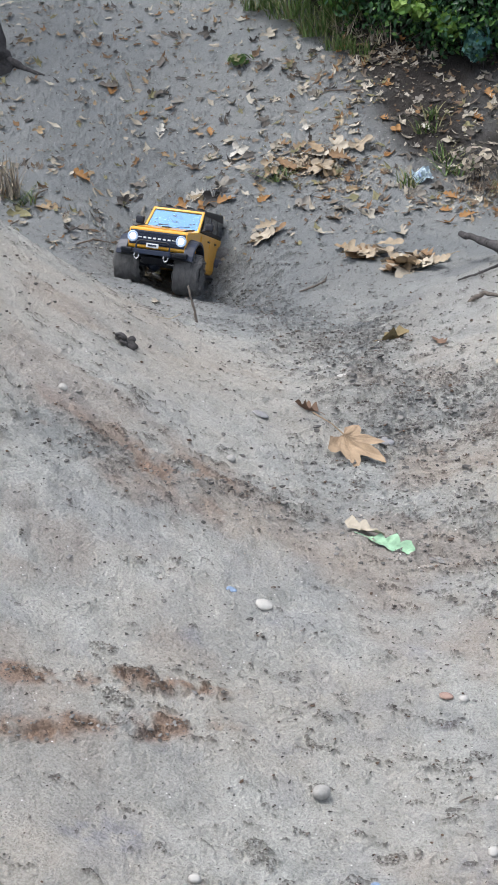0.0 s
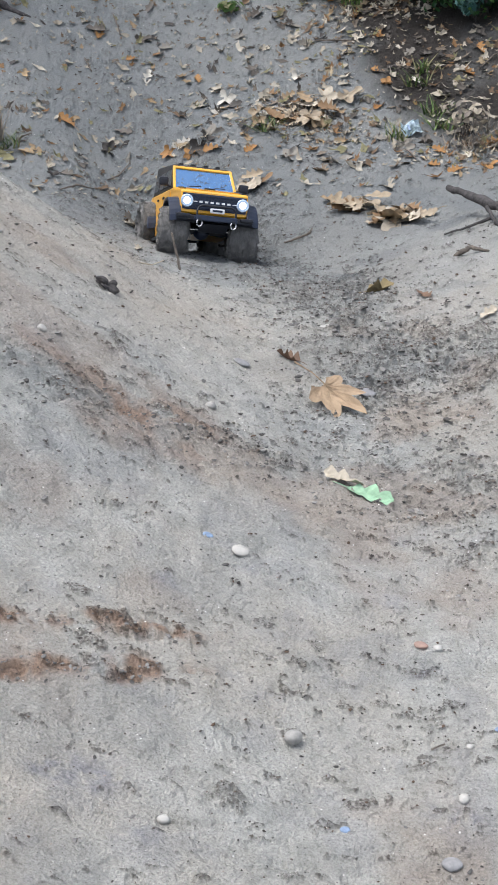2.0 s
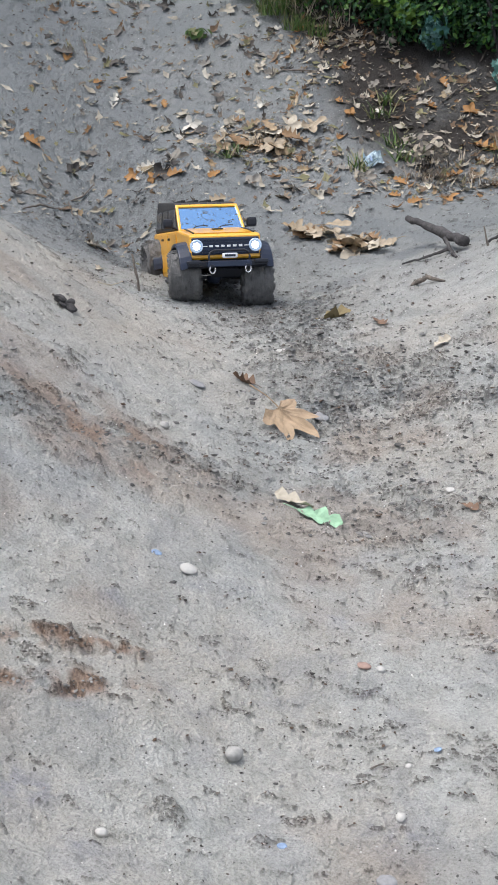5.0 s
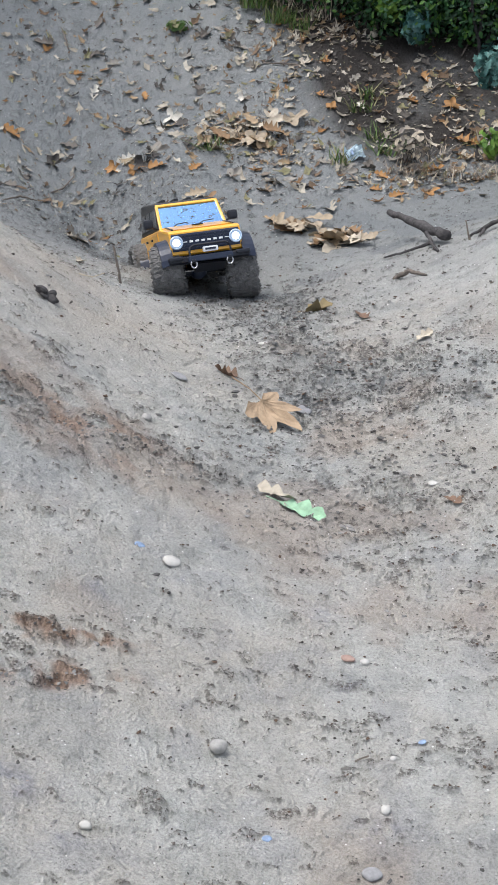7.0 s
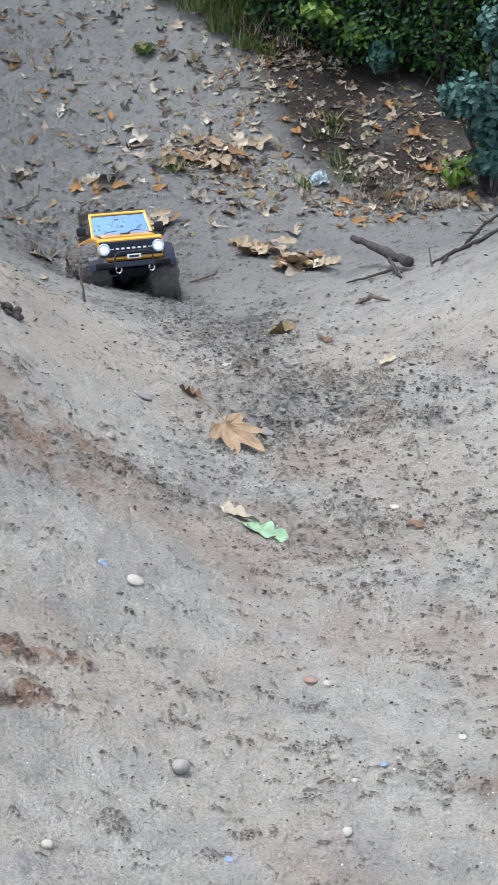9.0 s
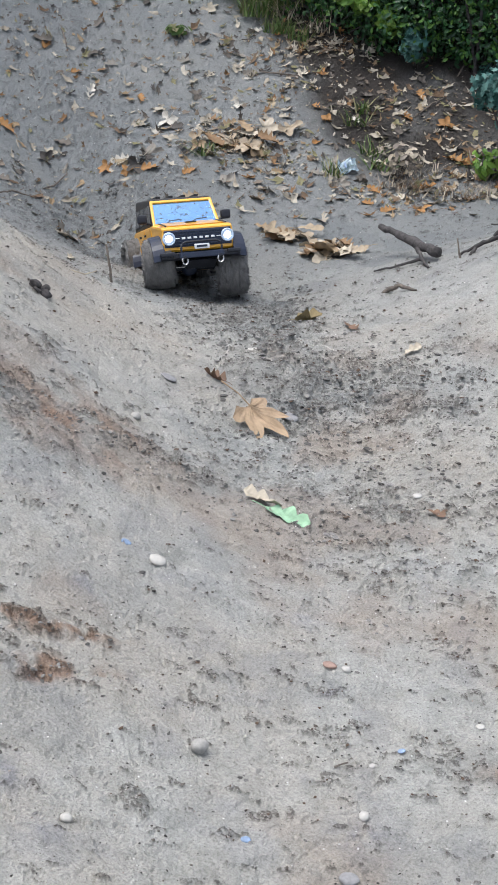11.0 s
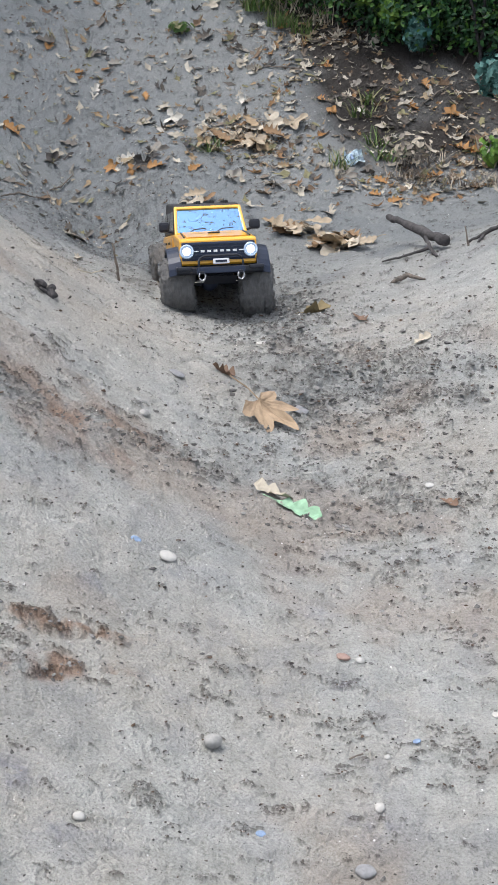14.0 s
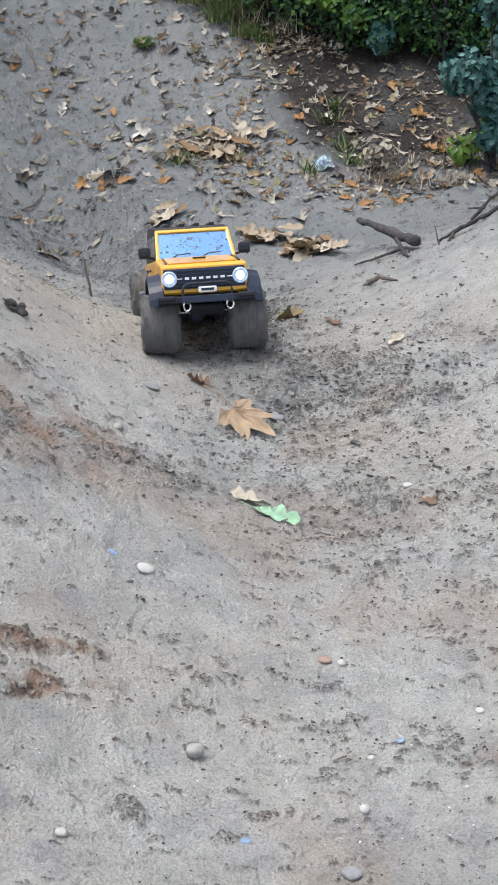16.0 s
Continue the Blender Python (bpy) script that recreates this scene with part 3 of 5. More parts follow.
def build_truck():
    truck = thing("toy_truck", "orange radio-controlled off-road truck with muddy tyres and lit headlights", "toy truck")
    # lower body with wheel arches
    out = [(0.205, 0.1145), (0.209, 0.118), (0.209, 0.163), (0.200, 0.1685), (0.140, 0.174), (0.088, 0.180), (-0.200, 0.180), (-0.205, 0.175), (-0.205, 0.105), (-0.200, 0.098)]
    rear = arc(-AXLE, 0.088, 0.052, 160, 0, 10)
    front = arc(AXLE, 0.088, 0.052, 180, 30, 10)
    out += rear + [(-AXLE + 0.052, 0.076), (AXLE - 0.052, 0.076)] + front
    bm = extruded(out, -0.0815, 0.0815, 0.0045)
    for v in bm.verts:
        if v.co.z > 0.150:
            v.co.x *= 1 - 0.9 * (v.co.z - 0.150)
        if v.co.y > 0.12:
            v.co.x *= 1 - 0.35 * (v.co.y - 0.12)
    body = part("body", bm, M_PAINT, truck, "glossy orange body shell with mud spatter")
    # bonnet bulge with its dark seams
    bm = extruded([(0.196, 0.167), (0.198, 0.171), (0.150, 0.1775), (0.096, 0.1835), (0.090, 0.183), (0.088, 0.178), (0.14, 0.172)], -0.062, 0.062, 0.003)
    part("bonnet", bm, M_PAINT, body)
    for s in (1, -1):
        bm = tube(bmesh.new(), [(s * 0.0655, 0.098, 0.1825), (s * 0.0665, 0.15, 0.1775), (s * 0.067, 0.196, 0.171)], 0.0018, 6)
        part("bonnet_trim", bm, M_BLACK, body, "thin black trim")
    bm = box(bmesh.new(), -0.012, 0.012, 0.128, 0.146, 0.1785, 0.1815, 0.001)
    part("bonnet_vent", bm, M_BLACK, body)
    # windscreen surround
    def ring(xo0, xo1, xi0, xi1, y0, z0, y1, z1, inset, thick, bm):
        d = Vector((0, y1 - y0, z1 - z0)).normalized() * inset
        o = [Vector((-xo0, y0, z0)), Vector((xo0, y0, z0)), Vector((xo1, y1, z1)), Vector((-xo1, y1, z1))]
        i = [Vector((-xi0, y0, z0)) + d * 0.6, Vector((xi0, y0, z0)) + d * 0.6, Vector((xi1, y1, z1)) - d, Vector((-xi1, y1, z1)) - d]
        nrm = Vector((0, z1 - z0, -(y1 - y0))).normalized() * thick
        layers = []
        for off in (Vector(), nrm):
            layers.append(([bm.verts.new(v - nrm + off) for v in o], [bm.verts.new(v - nrm + off) for v in i]))
        (ob, ib), (of, inf) = layers
        for k in range(4):
            j = (k + 1) % 4
            bm.faces.new((of[k], of[j], inf[j], inf[k]))
            bm.faces.new((ob[j], ob[k], ib[k], ib[j]))
            bm.faces.new((ob[k], ob[j], of[j], of[k]))
            bm.faces.new((inf[k], inf[j], ib[j], ib[k]))
        return bm
    bm = ring(0.0765, 0.0715, 0.0700, 0.0655, 0.090, 0.180, 0.036, 0.239, 0.0075, 0.010, bmesh.new())
    bmesh.ops.recalc_face_normals(bm, faces=bm.faces)
    bmesh.ops.bevel(bm, geom=list(bm.edges), offset=0.0018, segments=2, affect="EDGES", profile=0.6)
    frame_part = part("windscreen_frame", bm, M_PAINT, truck, "orange windscreen surround")
    bm = sloped_panel(bmesh.new(), [(-0.0700, 0.0840, 0.1815), (0.0700, 0.0840, 0.1815), (0.0655, 0.0360, 0.2340), (-0.0655, 0.0360, 0.2340)], 0.002)
    part("windscreen", bm, M_GLASS, frame_part, "blue tinted windscreen with sky reflection in its colour, speckled with mud")
    for x in (0.040, -0.018):
        bm = tube(bmesh.new(), [(x + 0.004, 0.0905, 0.184), (x - 0.006, 0.0865, 0.1885), (x - 0.030, 0.0862, 0.1900)], 0.0012, 6)
        part("wiper", bm, M_BLACK, frame_part)
    # hardtop
    bm = bmesh.new()
    lo = [(-0.0760, 0.066, 0.180), (0.0760, 0.066, 0.180), (0.0770, -0.200, 0.180), (-0.0770, -0.200, 0.180)]
    hi = [(-0.0700, 0.016, 0.2440), (0.0700, 0.016, 0.2440), (0.0700, -0.190, 0.2545), (-0.0700, -0.190, 0.2545)]
    a, b = [bm.verts.new(v) for v in lo], [bm.verts.new(v) for v in hi]
    bm.faces.new(a)
    bm.faces.new(b)
    for i in range(4):
        bm.faces.new((a[i], a[(i + 1) % 4], b[(i + 1) % 4], b[i]))
    bmesh.ops.recalc_face_normals(bm, faces=bm.faces)
    bmesh.ops.bevel(bm, geom=list(bm.edges), offset=0.006, segments=3, affect="EDGES", profile=0.6)
    top = part("hardtop", bm, M_ROOF, truck, "matt black hardtop dusted with mud")
    for k in range(4):
        x = -0.045 + 0.03 * k
        part("roof_rib", box(bmesh.new(), x - 0.005, x + 0.005, -0.18, 0.00, 0.2445, 0.2505, 0.001), M_ROOF, top)
    for s in (1, -1):
        for y0, y1 in ((0.058, -0.035), (-0.048, -0.105), (-0.118, -0.180)):
            def at(y, z):
                f = (z - 0.18) / 0.061
                return (s * (0.0775 - 0.0068 * f), y, z)
            yt = y0 - 0.028 if y0 > 0 else y0
            q = [at(y0, 0.189), at(y1, 0.189), at(y1, 0.229), at(yt, 0.229)]
            bm = sloped_panel(bmesh.new(), q if s < 0 else q[::-1], 0.0012)
            part("side_window", bm, M_SIDE_GLASS, top, "dark tinted side window")
    # nose
    bm = box(bmesh.new(), -0.0745, 0.0745, 0.203, 0.2115, 0.1235, 0.1605, 0.003)
    grille = part("grille", bm, M_GRILLE, truck, "black grille with sky sheen in its colour and raised pale bars")
    for z in (0.1285, 0.1345, 0.1495, 0.1555):
        part("grille_bar", box(bmesh.new(), -0.052, 0.052, 0.2105, 0.2135, z - 0.0013, z + 0.0013, 0.0005), M_FLARE, grille)
    for k in range(6):
        x = -0.0325 + 0.013 * k
        part("letter_bar", box(bmesh.new(), x - 0.0038, x + 0.0038, 0.2110, 0.2142, 0.1398, 0.1442, 0.0006), M_WHITE, grille, "plain white bar")
    for s in (1, -1):
        part("lamp_line", box(bmesh.new(), min(s * 0.041, s * 0.055), max(s * 0.041, s * 0.055), 0.2110, 0.2140, 0.1412, 0.1430, 0.0004), M_WHITE, grille)
        bm = lathe(bmesh.new(), [(0.0135, -0.004), (0.0145, 0.002), (0.0125, 0.004), (0.0115, 0.002), (0.0005, 0.002)], 28, Matrix.Translation((s * 0.0648, 0.2125, 0.1425)) @ Matrix.Rotation(math.pi / 2, 4, "Z"))
        lamp = part("headlight", bm, M_BOWL, truck, "round lit headlight with a bright reflector")
        bm = lathe(bmesh.new(), [(0.0080, 0.002), (0.0076, 0.0030), (0.0062, 0.0040), (0.004, 0.0048), (0.0002, 0.0050)], 28, Matrix.Translation((s * 0.0648, 0.2125, 0.1425)) @ Matrix.Rotation(math.pi / 2, 4, "Z"))
        part("lens", bm, M_LAMP, lamp, "bright white lens", True)
    # front bumper, hoop and recovery rings
    out = [(0.208, 0.095), (0.232, 0.096), (0.2405, 0.100), (0.2405, 0.1085), (0.232, 0.1110), (0.208, 0.1110)]
    bm = extruded(out, -0.0875, 0.0875, 0.002)
    for v in bm.verts:
        if abs(v.co.x) > 0.06:
            v.co.y -= 0.012
    bumper = part("bumper", bm, M_BLACK, truck, "black off-road bumper")
    part("bumper_step", box(bmesh.new(), -0.048, 0.048, 0.226, 0.2455, 0.098, 0.1105, 0.002), M_GRILLE, bumper)
    for s in (1, -1):
        part("bumper_wing", box(bmesh.new(), min(s * 0.058, s * 0.0885), max(s * 0.058, s * 0.0885), 0.205, 0.2335, 0.1035, 0.1125, 0.003), M_BLACK, bumper)
        pts = [(s * 0.039 + 0.0062 * math.cos(a), 0.2462, 0.0925 + 0.008 * math.sin(a)) for a in (radians(d) for d in range(130, 411, 28))]
        part("recovery_ring", tube(bmesh.new(), pts, 0.0017, 6), M_CHROME, bumper, "bright metal recovery ring")
        part("ring_mount", box(bmesh.new(), s * 0.039 - 0.004, s * 0.039 + 0.004, 0.238, 0.2495, 0.097, 0.103, 0.001), M_BLACK, bumper)
    hoop = [(0.044, 0.240, 0.108), (0.0445, 0.2405, 0.120), (0.041, 0.240, 0.1285), (0.033, 0.240, 0.1325), (-0.033, 0.240, 0.1325), (-0.041, 0.240, 0.1285), (-0.0445, 0.2405, 0.120), (-0.044, 0.240, 0.108)]
    part("bull_bar", tube(bmesh.new(), hoop, 0.0024, 8), M_BLACK, bumper)
    part("winch_plate", box(bmesh.new(), -0.0165, 0.0165, 0.2455, 0.2485, 0.1160, 0.1270, 0.0025), M_WHITE, bumper, "white rounded winch plate")
    part("winch_slot", box(bmesh.new(), -0.0115, 0.0115, 0.2483, 0.2493, 0.1192, 0.1238, 0.0004), M_FLARE, bumper)
    out = [(0.236, 0.092), (0.205, 0.076), (0.195, 0.076), (0.205, 0.092)]
    part("skid_plate", extruded(out, -0.032, 0.032, 0.001), M_BLACK, truck)
    # flares, mirrors, steps, doors
    for s in (1, -1):
        for y in (AXLE, -AXLE):
            outer = arc(y, 0.089, 0.0655, 8, 172, 14)
            inner = arc(y, 0.089, 0.0580, 172, 8, 14)
            bm = extruded(outer + inner, min(s * 0.076, s * 0.103), max(s * 0.076, s * 0.103), 0.002)
            for v in bm.verts:
                if abs(v.co.x) > 0.09:
                    v.co.z -= 0.004
            part("wheel_flare", bm, M_FLARE, truck, "dark plastic wheel flare")
        bm = box(bmesh.new(), min(s * 0.085, s * 0.108), max(s * 0.085, s * 0.108), 0.058, 0.074, 0.185, 0.2065, 0.006)
        mirror = part("mirror", bm, M_BLACK, truck, "black door mirror")
        part("mirror_arm", tube(bmesh.new(), [(s * 0.076, 0.066, 0.184), (s * 0.09, 0.066, 0.188)], 0.0028, 6), M_BLACK, mirror)
        part("side_step", tube(bmesh.new(), [(s * 0.084, 0.095, 0.070), (s * 0.088, 0.085, 0.068), (s * 0.088, -0.085, 0.068), (s * 0.084, -0.095, 0.070)], 0.004, 8), M_BLACK, truck)
        for y0, y1 in ((0.072, -0.02), (-0.024, -0.095)):
            bm = box(bmesh.new(), min(s * 0.0795, s * 0.0826), max(s * 0.0795, s * 0.0826), y1, y0, 0.086, 0.174, 0.0025)
            for v in bm.verts:
                if v.co.z > 0.150:
                    v.co.x *= 1 - 0.9 * (v.co.z - 0.150)
            door = part("door", bm, M_PAINT, truck, "orange door with mud specks")
            part("door_handle", box(bmesh.new(), min(s * 0.081, s * 0.0845), max(s * 0.081, s * 0.0845), y1 + 0.008, y1 + 0.024, 0.160, 0.165, 0.001), M_BLACK, door)
        bm = box(bmesh.new(), min(s * 0.0805, s * 0.0835), max(s * 0.0805, s * 0.0835), 0.108, 0.128, 0.143, 0.149, 0.001)
        part("fender_vent", bm, M_BLACK, truck)
    # chassis below
    part("chassis", box(bmesh.new(), -0.030, 0.030, -0.19, 0.20, 0.084, 0.098, 0.003), M_BLACK, truck)
    part("inner_guard", box(bmesh.new(), -0.048, 0.048, -0.198, 0.198, 0.096, 0.150, 0.002), M_BLACK, truck)
    for y in (AXLE, -AXLE):
        axle = part("axle", tube(bmesh.new(), [(-0.075, y, 0.080), (0.075, y, 0.080)], 0.0075, 10), M_BLACK, truck)
        bm = bmesh.new()
        bmesh.ops.create_icosphere(bm, subdivisions=2, radius=1, matrix=Matrix.Translation((0.016, y, 0.078)) @ Matrix.Diagonal((0.019, 0.019, 0.018, 1)))
        part("differential", bm, M_FLARE, axle, "", True)
        for s in (1, -1):
            part("shock", tube(bmesh.new(), [(s * 0.045, y - 0.01, 0.078), (s * 0.042, y - 0.018, 0.128)], 0.0065, 10), M_BLACK, truck)
            part("link", tube(bmesh.new(), [(s * 0.038, y, 0.074), (s * 0.028, y * 0.45, 0.080)], 0.0032, 6), M_BLACK, truck)
    bm = bmesh.new()
    tube(bm, [(-0.05, AXLE + 0.03, 0.082), (0.05, AXLE + 0.03, 0.082)], 0.0028, 6)
    part("steering_rod", bm, M_CHROME, truck)
    # rear
    part("rear_bumper", box(bmesh.new(), -0.078, 0.078, -0.222, -0.200, 0.088, 0.112, 0.003), M_BLACK, truck)
    spare = lathe(bmesh.new(), [(0.02, -0.018), (0.045, -0.02), (0.053, -0.012), (0.053, 0.012), (0.045, 0.02), (0.02, 0.018), (0.02, -0.018)], 32, Matrix.Translation((0, -0.226, 0.155)) @ Matrix.Rotation(math.pi / 2, 4, "Z"))
    part("spare_tyre", spare, M_TYRE, truck, "muddy spare tyre")
    for s in (1, -1):
        part("tail_light", box(bmesh.new(), min(s * 0.064, s * 0.078), max(s * 0.064, s * 0.078), -0.2085, -0.203, 0.135, 0.170, 0.001), M_RED_STONE, truck)
    return truck


truck = build_truck()
first_wheel = build_wheel(truck)
wheels = []
for wx in (TRACK, -TRACK):
    for wy in (AXLE, -AXLE):
        w = first_wheel if not wheels else copy_thing(first_wheel, pose(wx, wy, HUB))
        w.matrix_basis = pose(wx, wy, HUB)
        wheels.append((w, wx, wy))


# ---- fallen leaves ----
def oak_leaf(length, lobes, curl, twist, seed, thick=0.0):
    """A lobed leaf lying along x, curled about its midrib; its stalk trails behind."""
    rng = random.Random(seed)
    bm = bmesh.new()
    n = lobes * 4 + 1
    rows = []
    for i in range(n):
        s = i / (n - 1)
        env = math.sin(math.pi * min(1, 0.06 + 0.94 * s) ** 0.8) ** 0.75
        lobe = 0.55 + 0.45 * math.cos(2 * math.pi * (s * lobes + 0.5))
        x = length * (s - 0.45)
        row = []
        for side in (-1, 1):
            w = length * 0.30 * env * (0.35 + 0.65 * lobe) * rng.uniform(0.85, 1.15) + 0.0008
            lean = length * 0.05 * lobe
            row.append((x + lean, side * w))
        rows.append((x, row))
    verts = []
    for x, ((xa, ya), (xb, yb)) in rows:
        line = []
        for px, py in ((xa, ya), (xa * 0.5 + x * 0.5, ya * 0.5), (x, 0.0), (xb * 0.5 + x * 0.5, yb * 0.5), (xb, yb)):
            r = px / length
            z = curl * abs(py) ** 1.4 / length ** 0.4 * 2.2 + twist * r * py * 3 + curl * 0.5 * length * r * r + rng.uniform(-1, 1) * 0.02 * length
            line.append(bm.verts.new((px, py, z)))
        verts.append(line)
    for a, b in zip(verts, verts[1:]):
        for k in range(4):
            bm.faces.new((a[k], b[k], b[k + 1], a[k + 1]))
    tube(bm, [(-0.45 * length, 0, verts[0][2].co.z), (-0.62 * length, 0.01 * length, verts[0][2].co.z + 0.02 * length), (-0.78 * length, 0.05 * length, verts[0][2].co.z)], length * 0.012, 4)
    if thick:
        bmesh.ops.solidify(bm, geom=list(bm.faces), thickness=thick)
    lowest = sorted(v.co.z for v in bm.verts)[len(bm.verts) // 6]
    bmesh.ops.translate(bm, verts=bm.verts, vec=(0, 0, -lowest))
    return bm


def star_leaf(radius, points, curl, seed, spread=300):
    """A palmate leaf with pointed lobes, in three rings about its stalk end."""
    rng = random.Random(seed)
    bm = bmesh.new()
    n = points * 6
    hub = bm.verts.new((0, 0, 0.004))
    rings = []
    for f in (0.33, 0.66, 1.0):
        ring = []
        for i in range(n + 1):
            u = i / n
            a = radians(-spread / 2 + spread * u)
            k = abs(((u * points) % 1) - 0.5) * 2
            tooth = (1 - k) ** 0.9
            main = 1.0 - 0.42 * abs(2 * u - 1) ** 1.5
            r = radius * main * (0.68 + 0.32 * tooth) * (1 + 0.10 * math.sin(31 * u * points))
            r = r * f
            z = curl * radius * (f ** 2) * (0.6 * math.sin(2.3 * a + 1) + 0.4) + rng.uniform(-1, 1) * 0.02 * radius
            ring.append(bm.verts.new((r * math.cos(a), r * math.sin(a), z)))
        rings.append(ring)
    for i in range(n):
        bm.faces.new((hub, rings[0][i], rings[0][i + 1]))
        for q, w in zip(rings, rings[1:]):
            bm.faces.new((q[i], w[i], w[i + 1], q[i + 1]))
    tube(bm, [(0, 0, 0.005), (-0.35 * radius, 0.04 * radius, 0.006), (-0.8 * radius, -0.05 * radius, 0.006)], [radius * 0.02, radius * 0.016, radius * 0.02], 5)
    for k in range(points):
        a = radians(-spread / 2 + spread * (k + 0.5) / points)
        L = radius * (1.0 - 0.42 * abs(2 * (k + 0.5) / points - 1) ** 1.5) * 0.85
        c = [(L * q * math.cos(a), L * q * math.sin(a), 0.005 + curl * radius * q * q * (0.6 * math.sin(2.3 * a + 1) + 0.4)) for q in (0.02, 0.35, 0.7, 1.0)]
        tube(bm, c, [radius * 0.012, radius * 0.009, radius * 0.006, radius * 0.003], 4)
    return bm


big = single("leaf", star_leaf(0.078, 5, 0.14, 4, 225), M_BIG_LEAF, "large tan maple leaf lying in the gully", "leaf", "fallen leaves")
big.matrix_basis = on_ground(0.020, 1.985, 0.020, -36, (12, 4)) @ Matrix.Diagonal((1.08, 0.74, 1.0, 1))
single("leaf", oak_leaf(0.045, 3, 0.9, 0.4, 8), M_BROWN_LEAF, "small dark brown curled leaf beside the tan leaf", "leaf", "fallen leaves", on_ground(-0.040, 2.112, 0.004, 160, (10, 0)))
green = single("leaf", oak_leaf(0.070, 3, 0.25, 0.3, 12), M_GREEN_LEAF, "pale green leaf folded on the mud", "leaf", "fallen leaves", on_ground(0.076, 1.667, 0.005, -10, (14, 0)))
single("leaf", oak_leaf(0.062, 3, 0.35, -0.5, 13), M_CREAM_LEAF, "cream dry leaf crumpled beside the green one", "leaf", "fallen leaves", on_ground(0.044, 1.695, 0.005, 170, (-8, 0)))
single("leaf", oak_leaf(0.068, 2, 0.8, 0.5, 15), leaf_material("olive_leaf", [(0.24, 0.19, 0.10)]), "olive brown leaf curled into a trough", "leaf", "fallen leaves", on_ground(0.143, 2.519, 0.006, 28, (0, -6)))

for x, y, L, seed, mat, label in ((0.333, 2.276, 0.042, 16, M_CREAM_LEAF, "small torn white leaf scrap on the mud"), (-0.477, 3.341, 0.060, 17, M_CREAM_LEAF, "pale leaf scrap beside the rut"),
                                  (-0.382, 2.776, 0.040, 18, M_CREAM_LEAF, "thin pale leaf scrap on the mound"), (0.228, 2.440, 0.050, 19, M_BROWN_LEAF, "flat brown leaf pressed into the mud"), (0.305, 1.700, 0.034, 20, M_BROWN_LEAF, "rusty leaf fragment on torn mud")):
    single("leaf", oak_leaf(L, 3, 0.3, 0.4, seed), mat, label, "leaf", "fallen leaves", on_ground(x, y, 0.004, 25 * seed, (8, 0)))

VARIANTS = [oak_leaf(0.080, 3 + k % 3, (0.15, 0.4, -0.3, 0.65, 0.25, 0.5)[k % 6], (0.3, -0.5, 0.6, 0.1)[k % 4], 40 + k) for k in range(8)] + [star_leaf(0.050, 5, 0.25 + 0.1 * k, 60 + k) for k in range(3)]
LEAF_MESH = {}
for key, mat in (("dry", M_LEAF), ("pale", M_LEAF_PALE), ("heap", M_HEAP)):
    LEAF_MESH[key] = []
    for k, bm in enumerate(VARIANTS):
        LEAF_MESH[key].append(mesh_of("leaf", bm.copy(), mat, True))


def drop_leaf(x, y, key, rng, size=1.0, label="dry lobed leaf lying on the wet hillside", lift=0.002):
    o = tagged(new("leaf", rng.choice(LEAF_MESH[key])), label, "leaf", "fallen leaves")
    o.matrix_basis = on_ground(x, y, lift, rng.uniform(0, 360), (rng.uniform(-16, 16), rng.uniform(-16, 16))) @ Matrix.Scale(size, 4)
    return o


def named_material(name, colour):
    return leaf_material(name, [colour])


rng = random.Random(11)
for x, y in ((-0.138, 4.476), (-0.142, 4.312), (-0.357, 3.742), (-0.281, 3.743), (-0.232, 3.919), (-0.500, 4.372), (-0.428, 4.192), (-0.262, 3.978), (-0.029, 4.178), (0.017, 4.150), (-0.203, 4.215), (-0.544, 3.851), (-0.586, 3.773), (-0.213, 3.881), (-0.317, 3.896), (-0.658, 4.231)):
    drop_leaf(x, y, "pale", rng, rng.uniform(0.65, 0.95), "pale grey-beige dry leaf on wet mud")
ORANGE_MESH = [mesh_of("leaf", VARIANTS[k].copy(), named_material("orange_leaf", (0.27, 0.145, 0.055)), True) for k in (1, 3, 9)]
for x, y in ((-0.71, 3.832), (-0.326, 4.024), (-0.648, 4.219), (-0.537, 4.115), (-0.331, 3.686), (-0.399, 3.747), (-0.268, 3.670), (-0.152, 3.643), (0.251, 3.910), (0.348, 3.455), (0.407, 3.412), (0.219, 3.984), (0.485, 3.421)):
    o = tagged(new("leaf", rng.choice(ORANGE_MESH)), "orange-brown fallen leaf on grey mud", "leaf", "fallen leaves")
    o.matrix_basis = on_ground(x, y, 0.003, rng.uniform(0, 360), (rng.uniform(-14, 14), rng.uniform(-14, 14))) @ Matrix.Scale(rng.uniform(0.5, 0.8), 4)
# heaps of dry leaves on the flat, behind the gully and on the hillside
for cx, cy, sx, sy, count in ((0.110, 3.235, 0.045, 0.035, 11), (0.245, 3.105, 0.058, 0.05, 20), (-0.145, 3.455, 0.045, 0.03, 5), (-0.02, 3.81, 0.13, 0.075, 16)):
    for k in range(count):
        o = drop_leaf(cx + rng.gauss(0, sx * 0.7), cy + rng.gauss(0, sy * 0.7), "heap", rng, rng.uniform(0.65, 1.05), "crumpled tan leaf in a heap on the mud", 0.004 + 0.006 * (k % 4))
for x, y in ((0.043, 3.483), (0.083, 3.522), (0.161, 3.487), (0.218, 3.354), (-0.683, 3.531), (-0.72, 3.56), (-0.476, 3.385), (-0.306, 3.704), (-0.360, 3.745), (-0.781, 3.609), (-0.862, 3.563)):
    drop_leaf(x, y, "dry" if rng.random() < 0.5 else "pale", rng, rng.uniform(0.7, 1.0))


